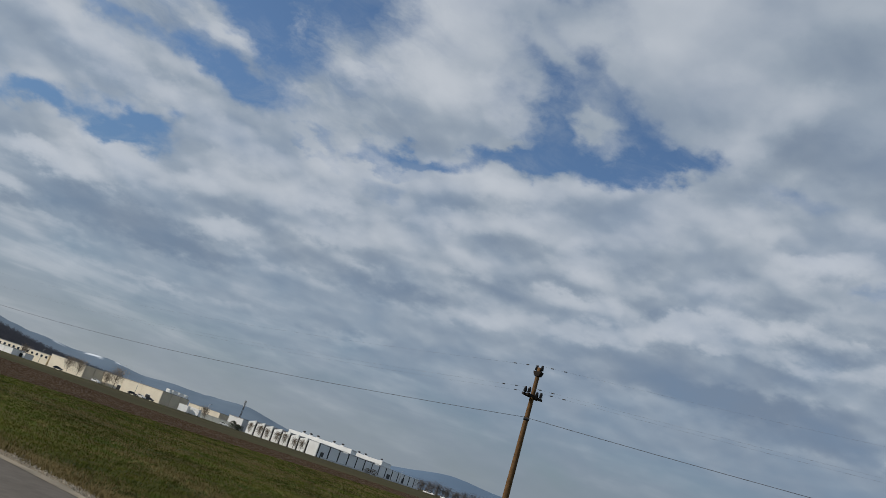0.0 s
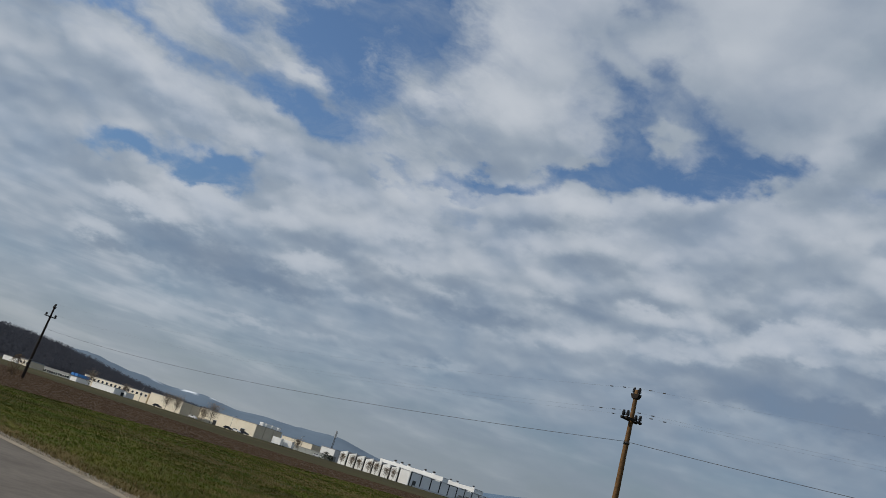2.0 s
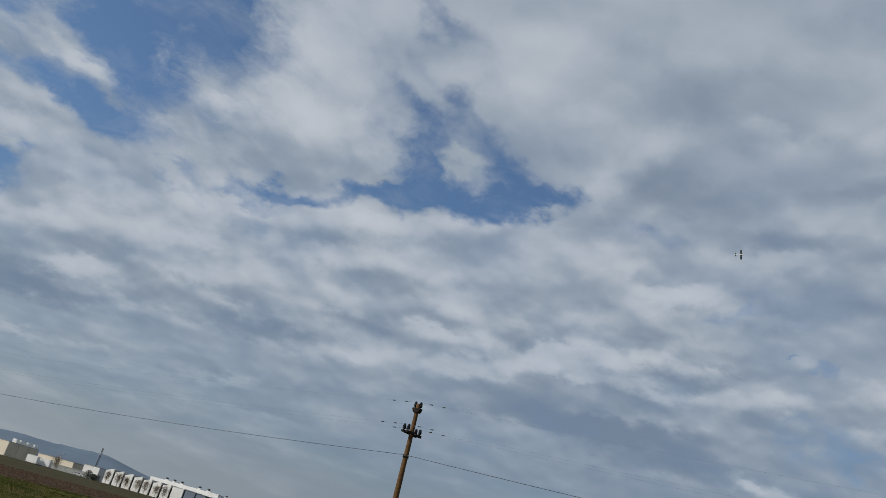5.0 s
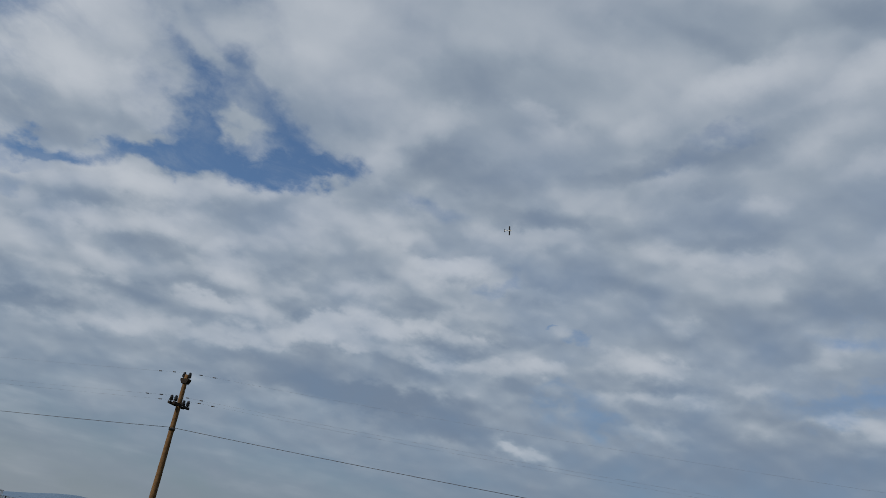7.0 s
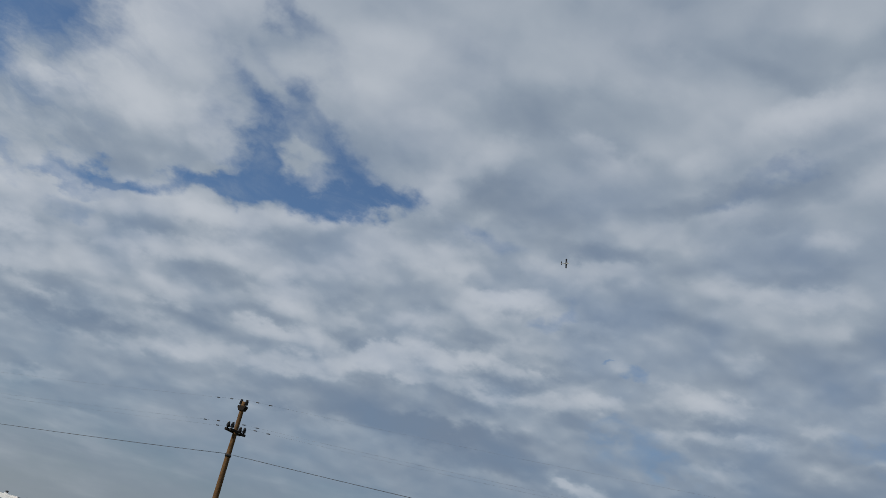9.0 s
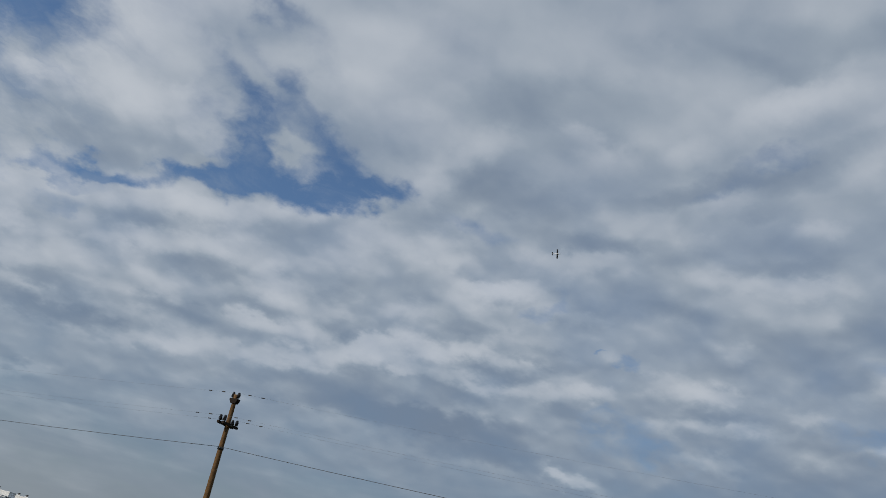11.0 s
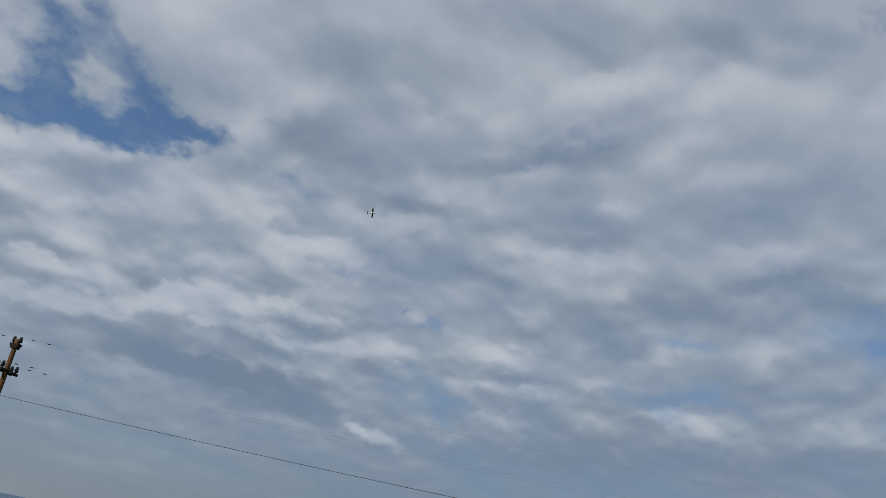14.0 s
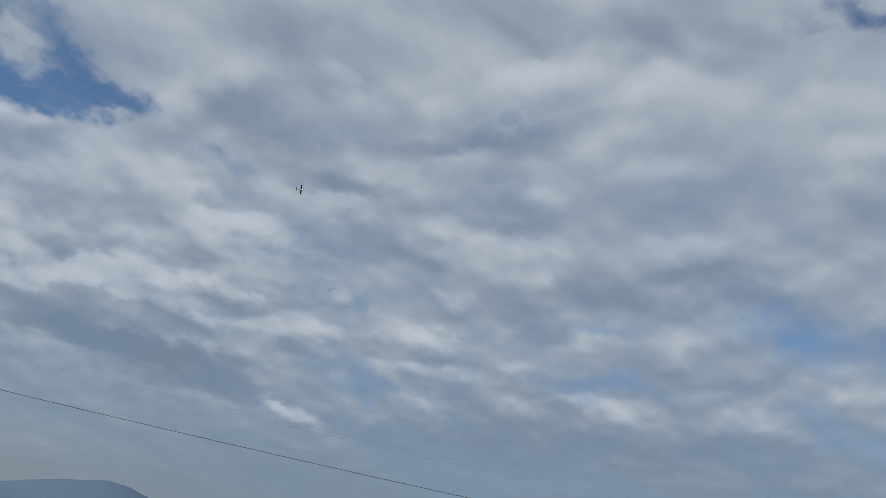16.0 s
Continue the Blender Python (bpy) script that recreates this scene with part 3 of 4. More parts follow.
def tube(points, radius, sides=6, bm=None):
    """A rod along points; radius is one number or one for each point."""
    bm = bm or bmesh.new()
    points = [Vector(p) for p in points]
    radii = radius if isinstance(radius, (list, tuple)) else [radius] * len(points)
    rings = []
    for i, p in enumerate(points):
        d = (points[min(i + 1, len(points) - 1)] - points[max(i - 1, 0)]).normalized()
        side = d.cross(Vector((0, 0, 1)) if abs(d.z) < 0.9 else Vector((1, 0, 0))).normalized()
        up = side.cross(d)
        rings.append([bm.verts.new(p + radii[i] * (side * math.cos(2 * math.pi * k / sides) + up * math.sin(2 * math.pi * k / sides))) for k in range(sides)])
    for a, b in zip(rings, rings[1:]):
        for k in range(sides):
            bm.faces.new((a[k], a[(k + 1) % sides], b[(k + 1) % sides], b[k])).smooth = True
    bm.faces.new(rings[0][::-1])
    bm.faces.new(rings[-1])
    bmesh.ops.recalc_face_normals(bm, faces=bm.faces)
    return bm


def bearing(az, dist, z=0.0):
    """The place at a bearing in degrees from +y, clockwise."""
    return Vector((dist * math.sin(radians(az)), dist * math.cos(radians(az)), z))


def inside(x, y, outline):
    hit = False
    for (x0, y0), (x1, y1) in zip(outline, outline[1:] + outline[:1]):
        if (y0 > y) != (y1 > y) and x < (x1 - x0) * (y - y0) / (y1 - y0) + x0:
            hit = not hit
    return hit


# ---- ground: one sheet to the horizon, meadow, ploughed field, lane with a gravel edge ----
bm = bmesh.new()
bmesh.ops.create_circle(bm, cap_ends=True, radius=4900, segments=128)
tagged(part("ground", bm, FIELD), "flat farmland of dull green and brown fields", "ground", kind="structure")

PLOUGHED = [(-33.5, 38.5), (0, 100), (40, 172), (62, 215), (0, 152), (-33, 122), (-66, 142), (-130, 185), (-75, 72.5)]
MEADOW = [(-33.5, 38.5), (0, 100), (40, 172), (120, 150), (120, -80), (-20, -90), (-140, 20), (-75, 72.5)]


def sheet_ob(name, outline, z, mat, label):
    b = bmesh.new()
    b.faces.new([b.verts.new((x, y, z)) for x, y in outline])
    bmesh.ops.recalc_face_normals(b, faces=b.faces)
    return tagged(part(name, b, mat), label, name.split("_")[-1], kind="structure")


sheet_ob("meadow", MEADOW, 0.006, GRASS, "short green meadow with dry yellowish patches")
sheet_ob("ploughed_field", PLOUGHED, 0.012, SOIL, "bare brown ploughed field with rough clods")

# the lane runs along its own x axis, its far edge at y = 0
LANE = pose(-4.7, 13.75, 0, 0, 0, -39.0)
lane_at = LANE @ Vector((0, 0, 0))
rng = random.Random(4)


def strip(name, y0, y1, z, mat, label, wobble=0.0, sink=0.0):
    b = bmesh.new()
    n = 260
    rows = []
    for i in range(n + 1):
        x = -70 + 130 * i / n
        w = wobble * noise.noise((x * 0.9, y0, 0)) + wobble * 0.5 * noise.noise((x * 3.1, y0, 2))
        rows.append([b.verts.new(LANE @ Vector(p)) for p in ((x, y0, z - sink), (x, y1 + w, z))])
    for a, c in zip(rows, rows[1:]):
        b.faces.new((a[0], c[0], c[1], a[1]))
    bmesh.ops.recalc_face_normals(b, faces=b.faces)
    return tagged(part(name, b, mat), label, name.split("_")[-1], kind="structure")


b = box(-70, 60, -4.2, 0.0, -0.05, 0.05)
b.transform(LANE)
tagged(part("road", b, ASPHALT), "narrow worn grey asphalt lane", "road", kind="structure")
strip("sandy_edge", -0.14, 0.14, 0.056, SAND, "pale sand washed along the lane's edge", 0.12)
strip("gravel_verge", 0.0, 0.52, 0.035, GRAVEL_BED, "strip of pale gravel beside the lane", 0.2)
strip("dry_verge", 0.45, 1.35, 0.022, DRY, "strip of dry brownish grass beside the gravel", 0.9)

# loose stones of the verge
verts, faces = [], []
for _ in range(6000):
    x, y = rng.uniform(-42, 14), rng.gauss(0.34, 0.14)
    r = rng.uniform(0.008, 0.03)
    c = LANE @ Vector((x, y, 0.04))
    i = len(verts)
    turn = rng.uniform(0, 6.3)
    verts += [c + Vector((math.cos(turn + a) * r * rng.uniform(0.7, 1.3), math.sin(turn + a) * r * rng.uniform(0.7, 1.3), -0.01)) for a in (0, 1.5, 3.1, 4.7)]
    verts += [c + Vector((rng.uniform(-0.3, 0.3) * r, rng.uniform(-0.3, 0.3) * r, r * rng.uniform(0.7, 1.1)))]
    faces += [(i, i + 1, i + 4), (i + 1, i + 2, i + 4), (i + 2, i + 3, i + 4), (i + 3, i, i + 4)]
tagged(soup("gravel", verts, faces, STONE), "loose pale gravel stones along the lane", "gravel", kind="stuff")

# grass tufts, denser towards the lane
verts, faces, dry_verts, dry_faces = [], [], [], []
count = 0
while count < 95000:
    az, d = rng.uniform(-36, 14), 12 + 95 * rng.random() ** 1.35
    p = bearing(az, d)
    local = LANE.inverted() @ p
    if local.y < 0.5 or inside(p.x, p.y, PLOUGHED):
        continue
    count += 1
    patch = noise.noise((local.x * 0.07, local.y * 0.22, 0)) + 0.6 * noise.noise((p.x * 0.6, p.y * 0.6, 5))
    sere = min(1.7, max(0.35, 0.35 + 1.35 * (az + 32) / 20))
    is_dry = rng.random() < (sere * (0.06 + 0.6 * max(0, patch)) + 0.8 * max(0, 1 - (local.y - 0.5) / 2.0))
    vs, fs = (dry_verts, dry_faces) if is_dry else (verts, faces)
    tall = rng.uniform(0.02, 0.055) * (1.3 if is_dry else 1) * (1.5 if local.y < 1.1 else 1) * (1 + d / 110)
    wide = 0.0045 * (1 + d / 32)
    for _ in range(5):
        a = rng.uniform(0, 6.3)
        lean = rng.uniform(0.4, 1.6) * tall
        base = p + Vector((rng.uniform(-0.1, 0.1), rng.uniform(-0.1, 0.1), 0.0))
        across = Vector((-math.sin(a), math.cos(a), 0)) * wide
        i = len(vs)
        vs += [base - across, base + across, base + Vector((math.cos(a) * lean, math.sin(a) * lean, tall))]
        fs.append((i, i + 1, i + 2))
tagged(soup("grass", verts, faces, BLADE), "short green grass blades in tufts", "grass", kind="stuff")
tagged(soup("dry_grass", dry_verts, dry_faces, DRY_BLADE), "dry straw-coloured grass tufts", "grass", kind="stuff")

# clods of the ploughed field
verts, faces = [], []
count = 0
while count < 26000:
    az, d = rng.uniform(-36, 14), 45 + 130 * rng.random() ** 1.4
    p = bearing(az, d)
    if not inside(p.x, p.y, PLOUGHED):
        continue
    count += 1
    r = rng.uniform(0.02, 0.07) * (1 + d / 130)
    i, turn = len(verts), rng.uniform(0, 6.3)
    verts += [p + Vector((math.cos(turn + a) * r * rng.uniform(0.8, 1.5), math.sin(turn + a) * r * rng.uniform(0.8, 1.3), 0)) for a in (0, 1.3, 2.6, 3.9, 5.1)]
    verts.append(p + Vector((rng.uniform(-0.4, 0.4) * r, rng.uniform(-0.4, 0.4) * r, r * rng.uniform(0.5, 0.95))))
    faces += [(i + k, i + (k + 1) % 5, i + 5) for k in range(5)]
tagged(soup("clods", verts, faces, CLOD), "dark brown clods of turned soil", "soil", kind="stuff")


# ---- distance: wooded hill and ranges coloured blue for haze, built as terrain in rings ----
def terrain(name, az0, az1, near, crest, far, humps, rough, mat, label, steps=220, rings=16, grit=190):
    """Rounded humps (bearing, half width in degrees, height) run together into one crest, on a polar sheet."""
    b = bmesh.new()
    rows = []
    for j in range(rings + 1):
        d = near + (far - near) * j / rings
        slope = min(1, (d - near) / (crest - near), (far - d) / (far - crest))
        row = []
        for i in range(steps + 1):
            az = az0 + (az1 - az0) * i / steps
            p = bearing(az, d)
            h = sum(top * math.exp(-((az - a) / w) ** 2) for a, w, top in humps)
            h *= math.sin(slope * math.pi / 2) ** 1.3
            h *= 1 + rough * noise.fractal((p.x / grit, p.y / (2.2 * grit), 1.0), 0.7, 2.0, 6)
            row.append(b.verts.new((p.x, p.y, -1.0 + h)))
        rows.append(row)
    for a, c in zip(rows, rows[1:]):
        for i in range(steps):
            b.faces.new((a[i], a[i + 1], c[i + 1], c[i])).smooth = True
    bmesh.ops.recalc_face_normals(b, faces=b.faces)
    return tagged(part(name, b, mat), label, "hill", kind="structure")


wood = terrain("wooded_hill", -60, -12, 950, 1350, 1700,
               [(-52, 5.7, 44), (-46, 5.2, 31), (-41, 4.5, 29), (-36.5, 4.0, 26), (-32.5, 3.3, 22), (-29.5, 2.6, 19), (-27, 2.4, 18), (-24.5, 2.4, 13), (-22, 2.6, 7), (-19, 3.1, 6), (-15.5, 3.3, 0)], 0.06, HILL,
               "low hill covered with bare dark winter wood", 200)
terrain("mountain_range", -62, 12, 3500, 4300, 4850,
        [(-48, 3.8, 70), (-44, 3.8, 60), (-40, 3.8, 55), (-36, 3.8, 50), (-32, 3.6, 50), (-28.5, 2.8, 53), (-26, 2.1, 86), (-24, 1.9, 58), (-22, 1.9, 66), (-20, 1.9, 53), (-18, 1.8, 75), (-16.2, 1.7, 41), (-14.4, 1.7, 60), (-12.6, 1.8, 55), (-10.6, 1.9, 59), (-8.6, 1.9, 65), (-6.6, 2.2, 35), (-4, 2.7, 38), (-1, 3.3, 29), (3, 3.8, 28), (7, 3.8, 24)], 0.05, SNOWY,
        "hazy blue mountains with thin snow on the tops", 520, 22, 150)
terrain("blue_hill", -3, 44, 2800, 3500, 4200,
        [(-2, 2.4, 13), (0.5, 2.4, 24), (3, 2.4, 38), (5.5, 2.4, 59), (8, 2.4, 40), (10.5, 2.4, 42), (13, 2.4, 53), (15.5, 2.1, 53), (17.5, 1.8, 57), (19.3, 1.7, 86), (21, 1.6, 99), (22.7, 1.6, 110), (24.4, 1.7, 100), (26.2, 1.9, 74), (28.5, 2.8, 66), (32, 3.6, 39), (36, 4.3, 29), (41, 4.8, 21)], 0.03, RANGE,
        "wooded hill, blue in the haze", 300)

# bare trees that cover the hill and fray its crest
rng = random.Random(11)
verts, faces = [], []
from mathutils.bvhtree import BVHTree
tree_of_hill = BVHTree.FromPolygons([v.co for v in wood.data.vertices], [list(p.vertices) for p in wood.data.polygons])
for _ in range(9000):
    az, d = rng.uniform(-36, -17.5), rng.uniform(960, 1420)
    p = bearing(az, d, 400)
    hit = tree_of_hill.ray_cast(p, Vector((0, 0, -1)))[0]
    if hit is None or hit.z < 0.3:
        continue
    tall = rng.uniform(5, 9) if rng.random() < 0.8 else rng.uniform(9, 12.5)
    wide = tall * rng.uniform(0.30, 0.5)
    for _ in range(24):
        a, up, i = rng.uniform(0, 6.3), rng.uniform(0.15, 1.0), len(verts)
        out = wide * math.sqrt(rng.random()) * math.sin(math.pi * min(0.97, 0.2 + 0.75 * up))
        mid = hit + Vector((math.cos(a) * out, math.sin(a) * out, tall * up))
        verts += [mid + Vector((rng.uniform(-1, 1), rng.uniform(-1, 1), rng.uniform(-1, 1))) for _ in range(3)]
        faces.append((i, i + 1, i + 2))
tagged(soup("bare_wood", verts, faces, HILL_TREES), "bare leafless trees covering the low hill", "wood", kind="stuff")


# ---- overhead line: three poles, three bare conductors and one thick cable ----
LINE = Vector((0.735, -0.678, 0)).normalized()
SPAN = 75.2
NEAR = Vector((6.58, 38.1, 0))


def insulator(at, parent):
    profile = [(0.018, 0.0), (0.018, 0.05), (0.045, 0.06), (0.068, 0.075), (0.050, 0.10), (0.060, 0.115), (0.072, 0.13), (0.048, 0.16),
               (0.060, 0.175), (0.066, 0.19), (0.045, 0.225), (0.052, 0.24), (0.040, 0.275), (0.042, 0.29), (0.026, 0.305)]
    ob = part("insulator", lathe([(r * 1.3, z) for r, z in profile], 14), BROWN_GLASS, parent)
    ob.location = at
    return ob


def utility_pole(m, wood, label):
    """Local x runs along the line, y along the crossarm."""
    pole = thing("utility_pole", m, label, "utility pole", "poles of the overhead line")
    b = bmesh.new()
    rings = []
    for j in range(25):
        z = -0.3 + 8.77 * j / 24
        r = 0.17 - 0.078 * j / 24
        rings.append([b.verts.new((math.cos(a) * r * (1 + 0.03 * noise.noise((a * 3, z * 0.5, 3))) + 0.012 * noise.noise((z * 0.5, 0, 0)),
                                   math.sin(a) * r * (1 + 0.03 * noise.noise((a * 3, z * 0.5, 9))), z)) for a in [2 * math.pi * k / 18 for k in range(18)]])
    for u, w in zip(rings, rings[1:]):
        for k in range(18):
            b.faces.new((u[k], u[(k + 1) % 18], w[(k + 1) % 18], w[k])).smooth = True
    b.faces.new(rings[-1])
    part("shaft", b, wood, pole, "tapering timber shaft, split by weather")
    for side in (-0.125, 0.125):
        b = prism([(-0.05, 6.98), (0.05, 6.98), (0.05, 7.14), (-0.05, 7.14)], -0.63, 0.63)
        for v in b.verts:
            v.co.x += side
            v.co.z += 0.05 * (v.co.z < 7.05) * (abs(v.co.y) > 0.6)
        part("crossarm", b, ARM_WOOD, pole)
        for y in (-0.52, 0.52):
            insulator((side * 0.9, y, 7.12), pole)
    part("bolt", tube([(-0.24, 0, 7.06), (0.24, 0, 7.06)], 0.013), GALV, pole)
    part("top_bracket", prism([(-0.20, 8.21), (-0.12, 8.06), (0.12, 8.06), (0.20, 8.21), (0.20, 8.28), (-0.20, 8.28)], -0.13, 0.13), ARM_WOOD, pole)
    for x in (-0.14, 0.14):
        insulator((x, 0, 8.28), pole)
    part("cable_clamp", lathe([(0.128, 0.0), (0.142, 0.0), (0.142, 0.09), (0.128, 0.09)], 16, (0, 0, 5.98)), DARK, pole)
    part("cable_hook", tube([(0.0, -0.12, 6.04), (0.0, -0.2, 6.04), (0.0, -0.2, 6.12)], 0.014), DARK, pole)
    for z in (1.55, 2.1):
        part("steel_band", lathe([(0.172, 0.0), (0.178, 0.0), (0.178, 0.03), (0.172, 0.03)], 16, (0, 0, z)), GALV, pole)
    return pole


turn = math.degrees(math.atan2(LINE.y, LINE.x))
lean_near = Matrix.Translation(NEAR) @ pose(0, 0, 0, 0, -1.4, 0) @ pose(0, 0, 0, 0, 0, turn)
FAR = NEAR - LINE * SPAN + Vector((-0.26, 0, 0))
AWAY = NEAR + LINE * SPAN
poles = [utility_pole(lean_near, WOOD, "weathered brown timber utility pole with dark insulators"),
         utility_pole(Matrix.Translation(FAR) @ pose(0, 0, 0, 0, 1.1, 0) @ pose(0, 0, 0, 0, 0, turn), CREOSOTE, "dark timber utility pole standing in the ploughed field"),
         utility_pole(Matrix.Translation(AWAY) @ pose(0, 0, 0, 0, 0, turn), WOOD, "brown timber utility pole beside the lane")]


def hang(name, a, b, sag, radius, mat, label, sleeves=()):
    line = thing(name, Matrix.Translation(a), label, "wire", "wires of the overhead line")
    pts = []
    for i in range(41):
        u = i / 40
        pts.append((b - a) * u + Vector((0, 0, -4 * sag * u * (1 - u))))
    part("strand", tube(pts, radius, 5), mat, line)
    for d in sleeves:
        u = d / (b - a).length
        u = u if u > 0 else 1 + u
        c = (b - a) * u + Vector((0, 0, -4 * sag * u * (1 - u)))
        along = (b - a).normalized() * 0.09
        part("sleeve", tube([c - along, c - along * 0.8, c + along * 0.8, c + along], [radius, 0.022, 0.022, radius], 8), SHEATH, line)


for k, (a, b) in enumerate(((0, 1), (0, 2))):
    end, other = poles[a].matrix_world, poles[b].matrix_world
    s = -1 if k == 0 else 1
    for y, z, x in ((0, 8.56, 0.14), (-0.52, 7.40, 0.112), (0.52, 7.40, 0.112)):
        hang("conductor", end @ Vector((s * x, y, z)), other @ Vector((-s * x, y, z)), 0.95, 0.0018, ALU, "thin bare metal conductor hung between the poles", (0.55, 1.25))
    hang("cable", end @ Vector((0, -0.2, 6.08)), other @ Vector((0, -0.2, 5.72 if k == 0 else 6.08)), 1.0 if k == 0 else 0.82, 0.0105, SHEATH, "thick black overhead cable hung between the poles")


# ---- factory halls along the far edge of the fields; all share one street grid ----
GRID = -17.1
U = Vector((math.cos(radians(GRID)), math.sin(radians(GRID)), 0))


def front(az_left, az_right, dist):
    """The place of a front's right corner and the front's length between two bearings."""
    corner = bearing(az_right, dist)
    s = math.tan(radians(az_left))
    length = (corner.x - s * corner.y) / (U.x - s * U.y)
    return corner, length


def hall(az_left, az_right, dist, high, deep, wall, side, label, joints=2, roof_edge=0.25, windows=0, doors=()):
    corner, length = front(az_left, az_right, dist)
    h = thing("industrial_hall", Matrix.Translation(corner) @ pose(0, 0, 0, 0, 0, GRID), label, "industrial hall", "halls along the fields")
    part("core", box(-length + 0.3, -0.3, 0.3, deep, 0, high - 0.1), side, h)
    step = length / (joints + 1)
    for i in range(joints + 1):
        part("wall_panel", box(-length + i * step + 0.07, -length + (i + 1) * step - 0.07, 0, 0.296, 0, high), wall, h)
    n = max(1, round(deep / 9))
    for i in range(n):
        part("side_panel", box(-0.296, 0, 0.3 + deep * i / n, deep * (i + 1) / n - 0.1, 0, high), side, h)
    part("roof_edge", box(-length - 0.1, 0.1, -0.1, deep, high + 0.004, high + roof_edge), ROOF, h)
    for i in range(windows):
        x = -length + length * (i + 0.5) / windows
        w = part("window", box(x - 0.75, x + 0.75, -0.06, 0.05, high - 2.0, high - 0.75), WHITE, h)
        part("pane", box(x - 0.65, x + 0.65, -0.09, -0.064, high - 1.92, high - 0.83), GLASS, w)
    for x, w, top in doors:
        d = part("door", box(x - w / 2, x + w / 2, -0.08, 0.05, 0, top), DARK, h)
        part("door_frame", box(x - w / 2 - 0.15, x + w / 2 + 0.15, -0.05, 0.04, top + 0.004, top + 0.2), GREY, d)
    return h


hall(-30.25, -29.45, 470, 2.2, 14, WHITE, WHITE, "low white hall at the foot of the wood", 2)
hall(-29.3, -28.75, 455, 2.8, 10, CREAM, SHADED_CREAM, "small cream house beside the field pole", 0, 0.5, 3)
shed = hall(-28.7, -26.3, 455, 2.3, 12, SHEDGREY, SHEDGREY, "long low grey shed with a strip of windows", 5, 0.5, 18)
blue = hall(-26.4, -25.85, 452, 2.2, 10, WHITE, WHITE, "low white hall with a bright blue roof", 1)
for x0, x1 in ((-4.6, -2.4), (-2.1, 0.2)):
    part("blue_roof", prism([(x0, 2.66), (x1, 2.66), (x1 - 0.3, 4.0), (x0 + 0.3, 4.0)], -0.3, 9), BLUE, blue, "bright blue sheet-metal roof")
hall(-25.5, -21.45, 445, 5.0, 22, CREAM, SHADED_CREAM, "cream hall with a row of square windows under the eaves", 3, 0.3, 15)
hall(-24.9, -23.5, 425, 2.7, 8, WHITE, WHITE, "low white annex in front of the cream hall", 2)
hall(-23.3, -22.75, 427, 2.3, 6, WHITE, GREY, "small white annex with a rounded gate", 1, 0.2, 0, ((-2.4, 2.2, 1.7),))
hall(-21.36, -19.25, 430, 6.0, 16, CREAM, SHADED_CREAM, "tall plain cream storage hall", 1)
c3 = hall(-18.08, -14.28, 428, 6.2, 26, CREAM, SHADED_CREAM, "long plain cream storage hall with its side coloured darker as shade", 2, 0.25, 0, ((-7, 2.5, 2.4), (-24, 2.0, 2.2)))
hall(-12.5, -10.4, 500, 5.6, 15, CREAM, SHADED_CREAM, "cream hall standing behind the yard", 2)
hall(-11.7, -9.2, 445, 2.3, 10, SHEDGREY, SHEDGREY, "low grey shed along the yard", 4)
hall(-9.8, -8.85, 470, 6.2, 12, WHITE, GREY, "white office block with flat roof", 1, 0.3, 0)

rng = random.Random(8)
for i in range(6):
    m = c3.matrix_world @ pose(0, 0, 6.45) @ Matrix.Translation((-1.7 + 0.4 * (i % 2), 7.5 + i * 3.1, 0))
    unit = thing("roof_unit", m, "white ventilation box on the cream hall's roof", "ventilation unit", "boxes on the cream roof")
    part("casing", box(-1.0, 1.0, -1.2, 1.2, 0, 1.7), WHITE, unit)
    part("louvre", box(-0.8, 0.8, -1.26, -1.204, 0.3, 1.3), GREY, unit)


def container(az, dist, long):
    c = thing("container", Matrix.Translation(bearing(az, dist)) @ pose(0, 0, 0, 0, 0, GRID + 3), "white freight container in the yard", "container", "containers in the yard")
    part("body", box(-long / 2, long / 2, 0, 2.5, 0.3, 3.3), WHITE, c)
    for i in range(int(long / 0.6)):
        x = -long / 2 + 0.3 + i * 0.6
        part("rib", box(x - 0.12, x + 0.12, -0.04, -0.002, 0.45, 3.15), WHITE, c)
    for x in (-long / 2 + 0.3, long / 2 - 0.3):
        part("foot", box(x - 0.2, x + 0.2, 0.1, 2.4, 0, 0.296), DARK, c)


container(-12.75, 398, 4.6)
container(-12.0, 399, 4.6)

# the long white factory: slanted front panels, grey side with dark ribs, two raised white roof blocks
fac = thing("factory", Matrix.Translation((-27, 429, 0)) @ pose(0, 0, 0, 0, 0, GRID), "long white factory with slanted front panels and grey ribbed side", "factory")
# core coloured dark so that the gaps between front panels show recess shadow
part("core", box(-40.3, -0.5, 0.9, 226, 0, 6.2), DARK, fac)
for i in range(7):
    x0 = -40.4 + i * 4.97
    part("front_panel", prism([(x0, 0), (x0 + 3.85, 0), (x0 + 3.85, 7.45), (x0, 6.1)], 0, 0.85), WHITE, fac)
    part("shed_roof", prism([(x0, 6.22), (x0 + 4.15, 7.2), (x0 + 4.3, 7.2), (x0 + 4.3, 6.22)], 0.9, 60), ROOF, fac)
part("front_panel", box(-5.6, 0, 0, 0.85, 0, 6.7), WHITE, fac)
part("front_edge", box(-5.7, 0.1, -0.05, 1.0, 6.704, 6.9), GREY, fac)
for i in range(14):
    y0 = 0.9 + i * 16.07
    part("side_panel", box(-0.49, 0, y0 + 0.9, y0 + 16.0, 0, 6.6), SIDING, fac)
    part("side_rib", box(-0.49, 0.35, y0, y0 + 0.85, 0, 6.9), DARK, fac)
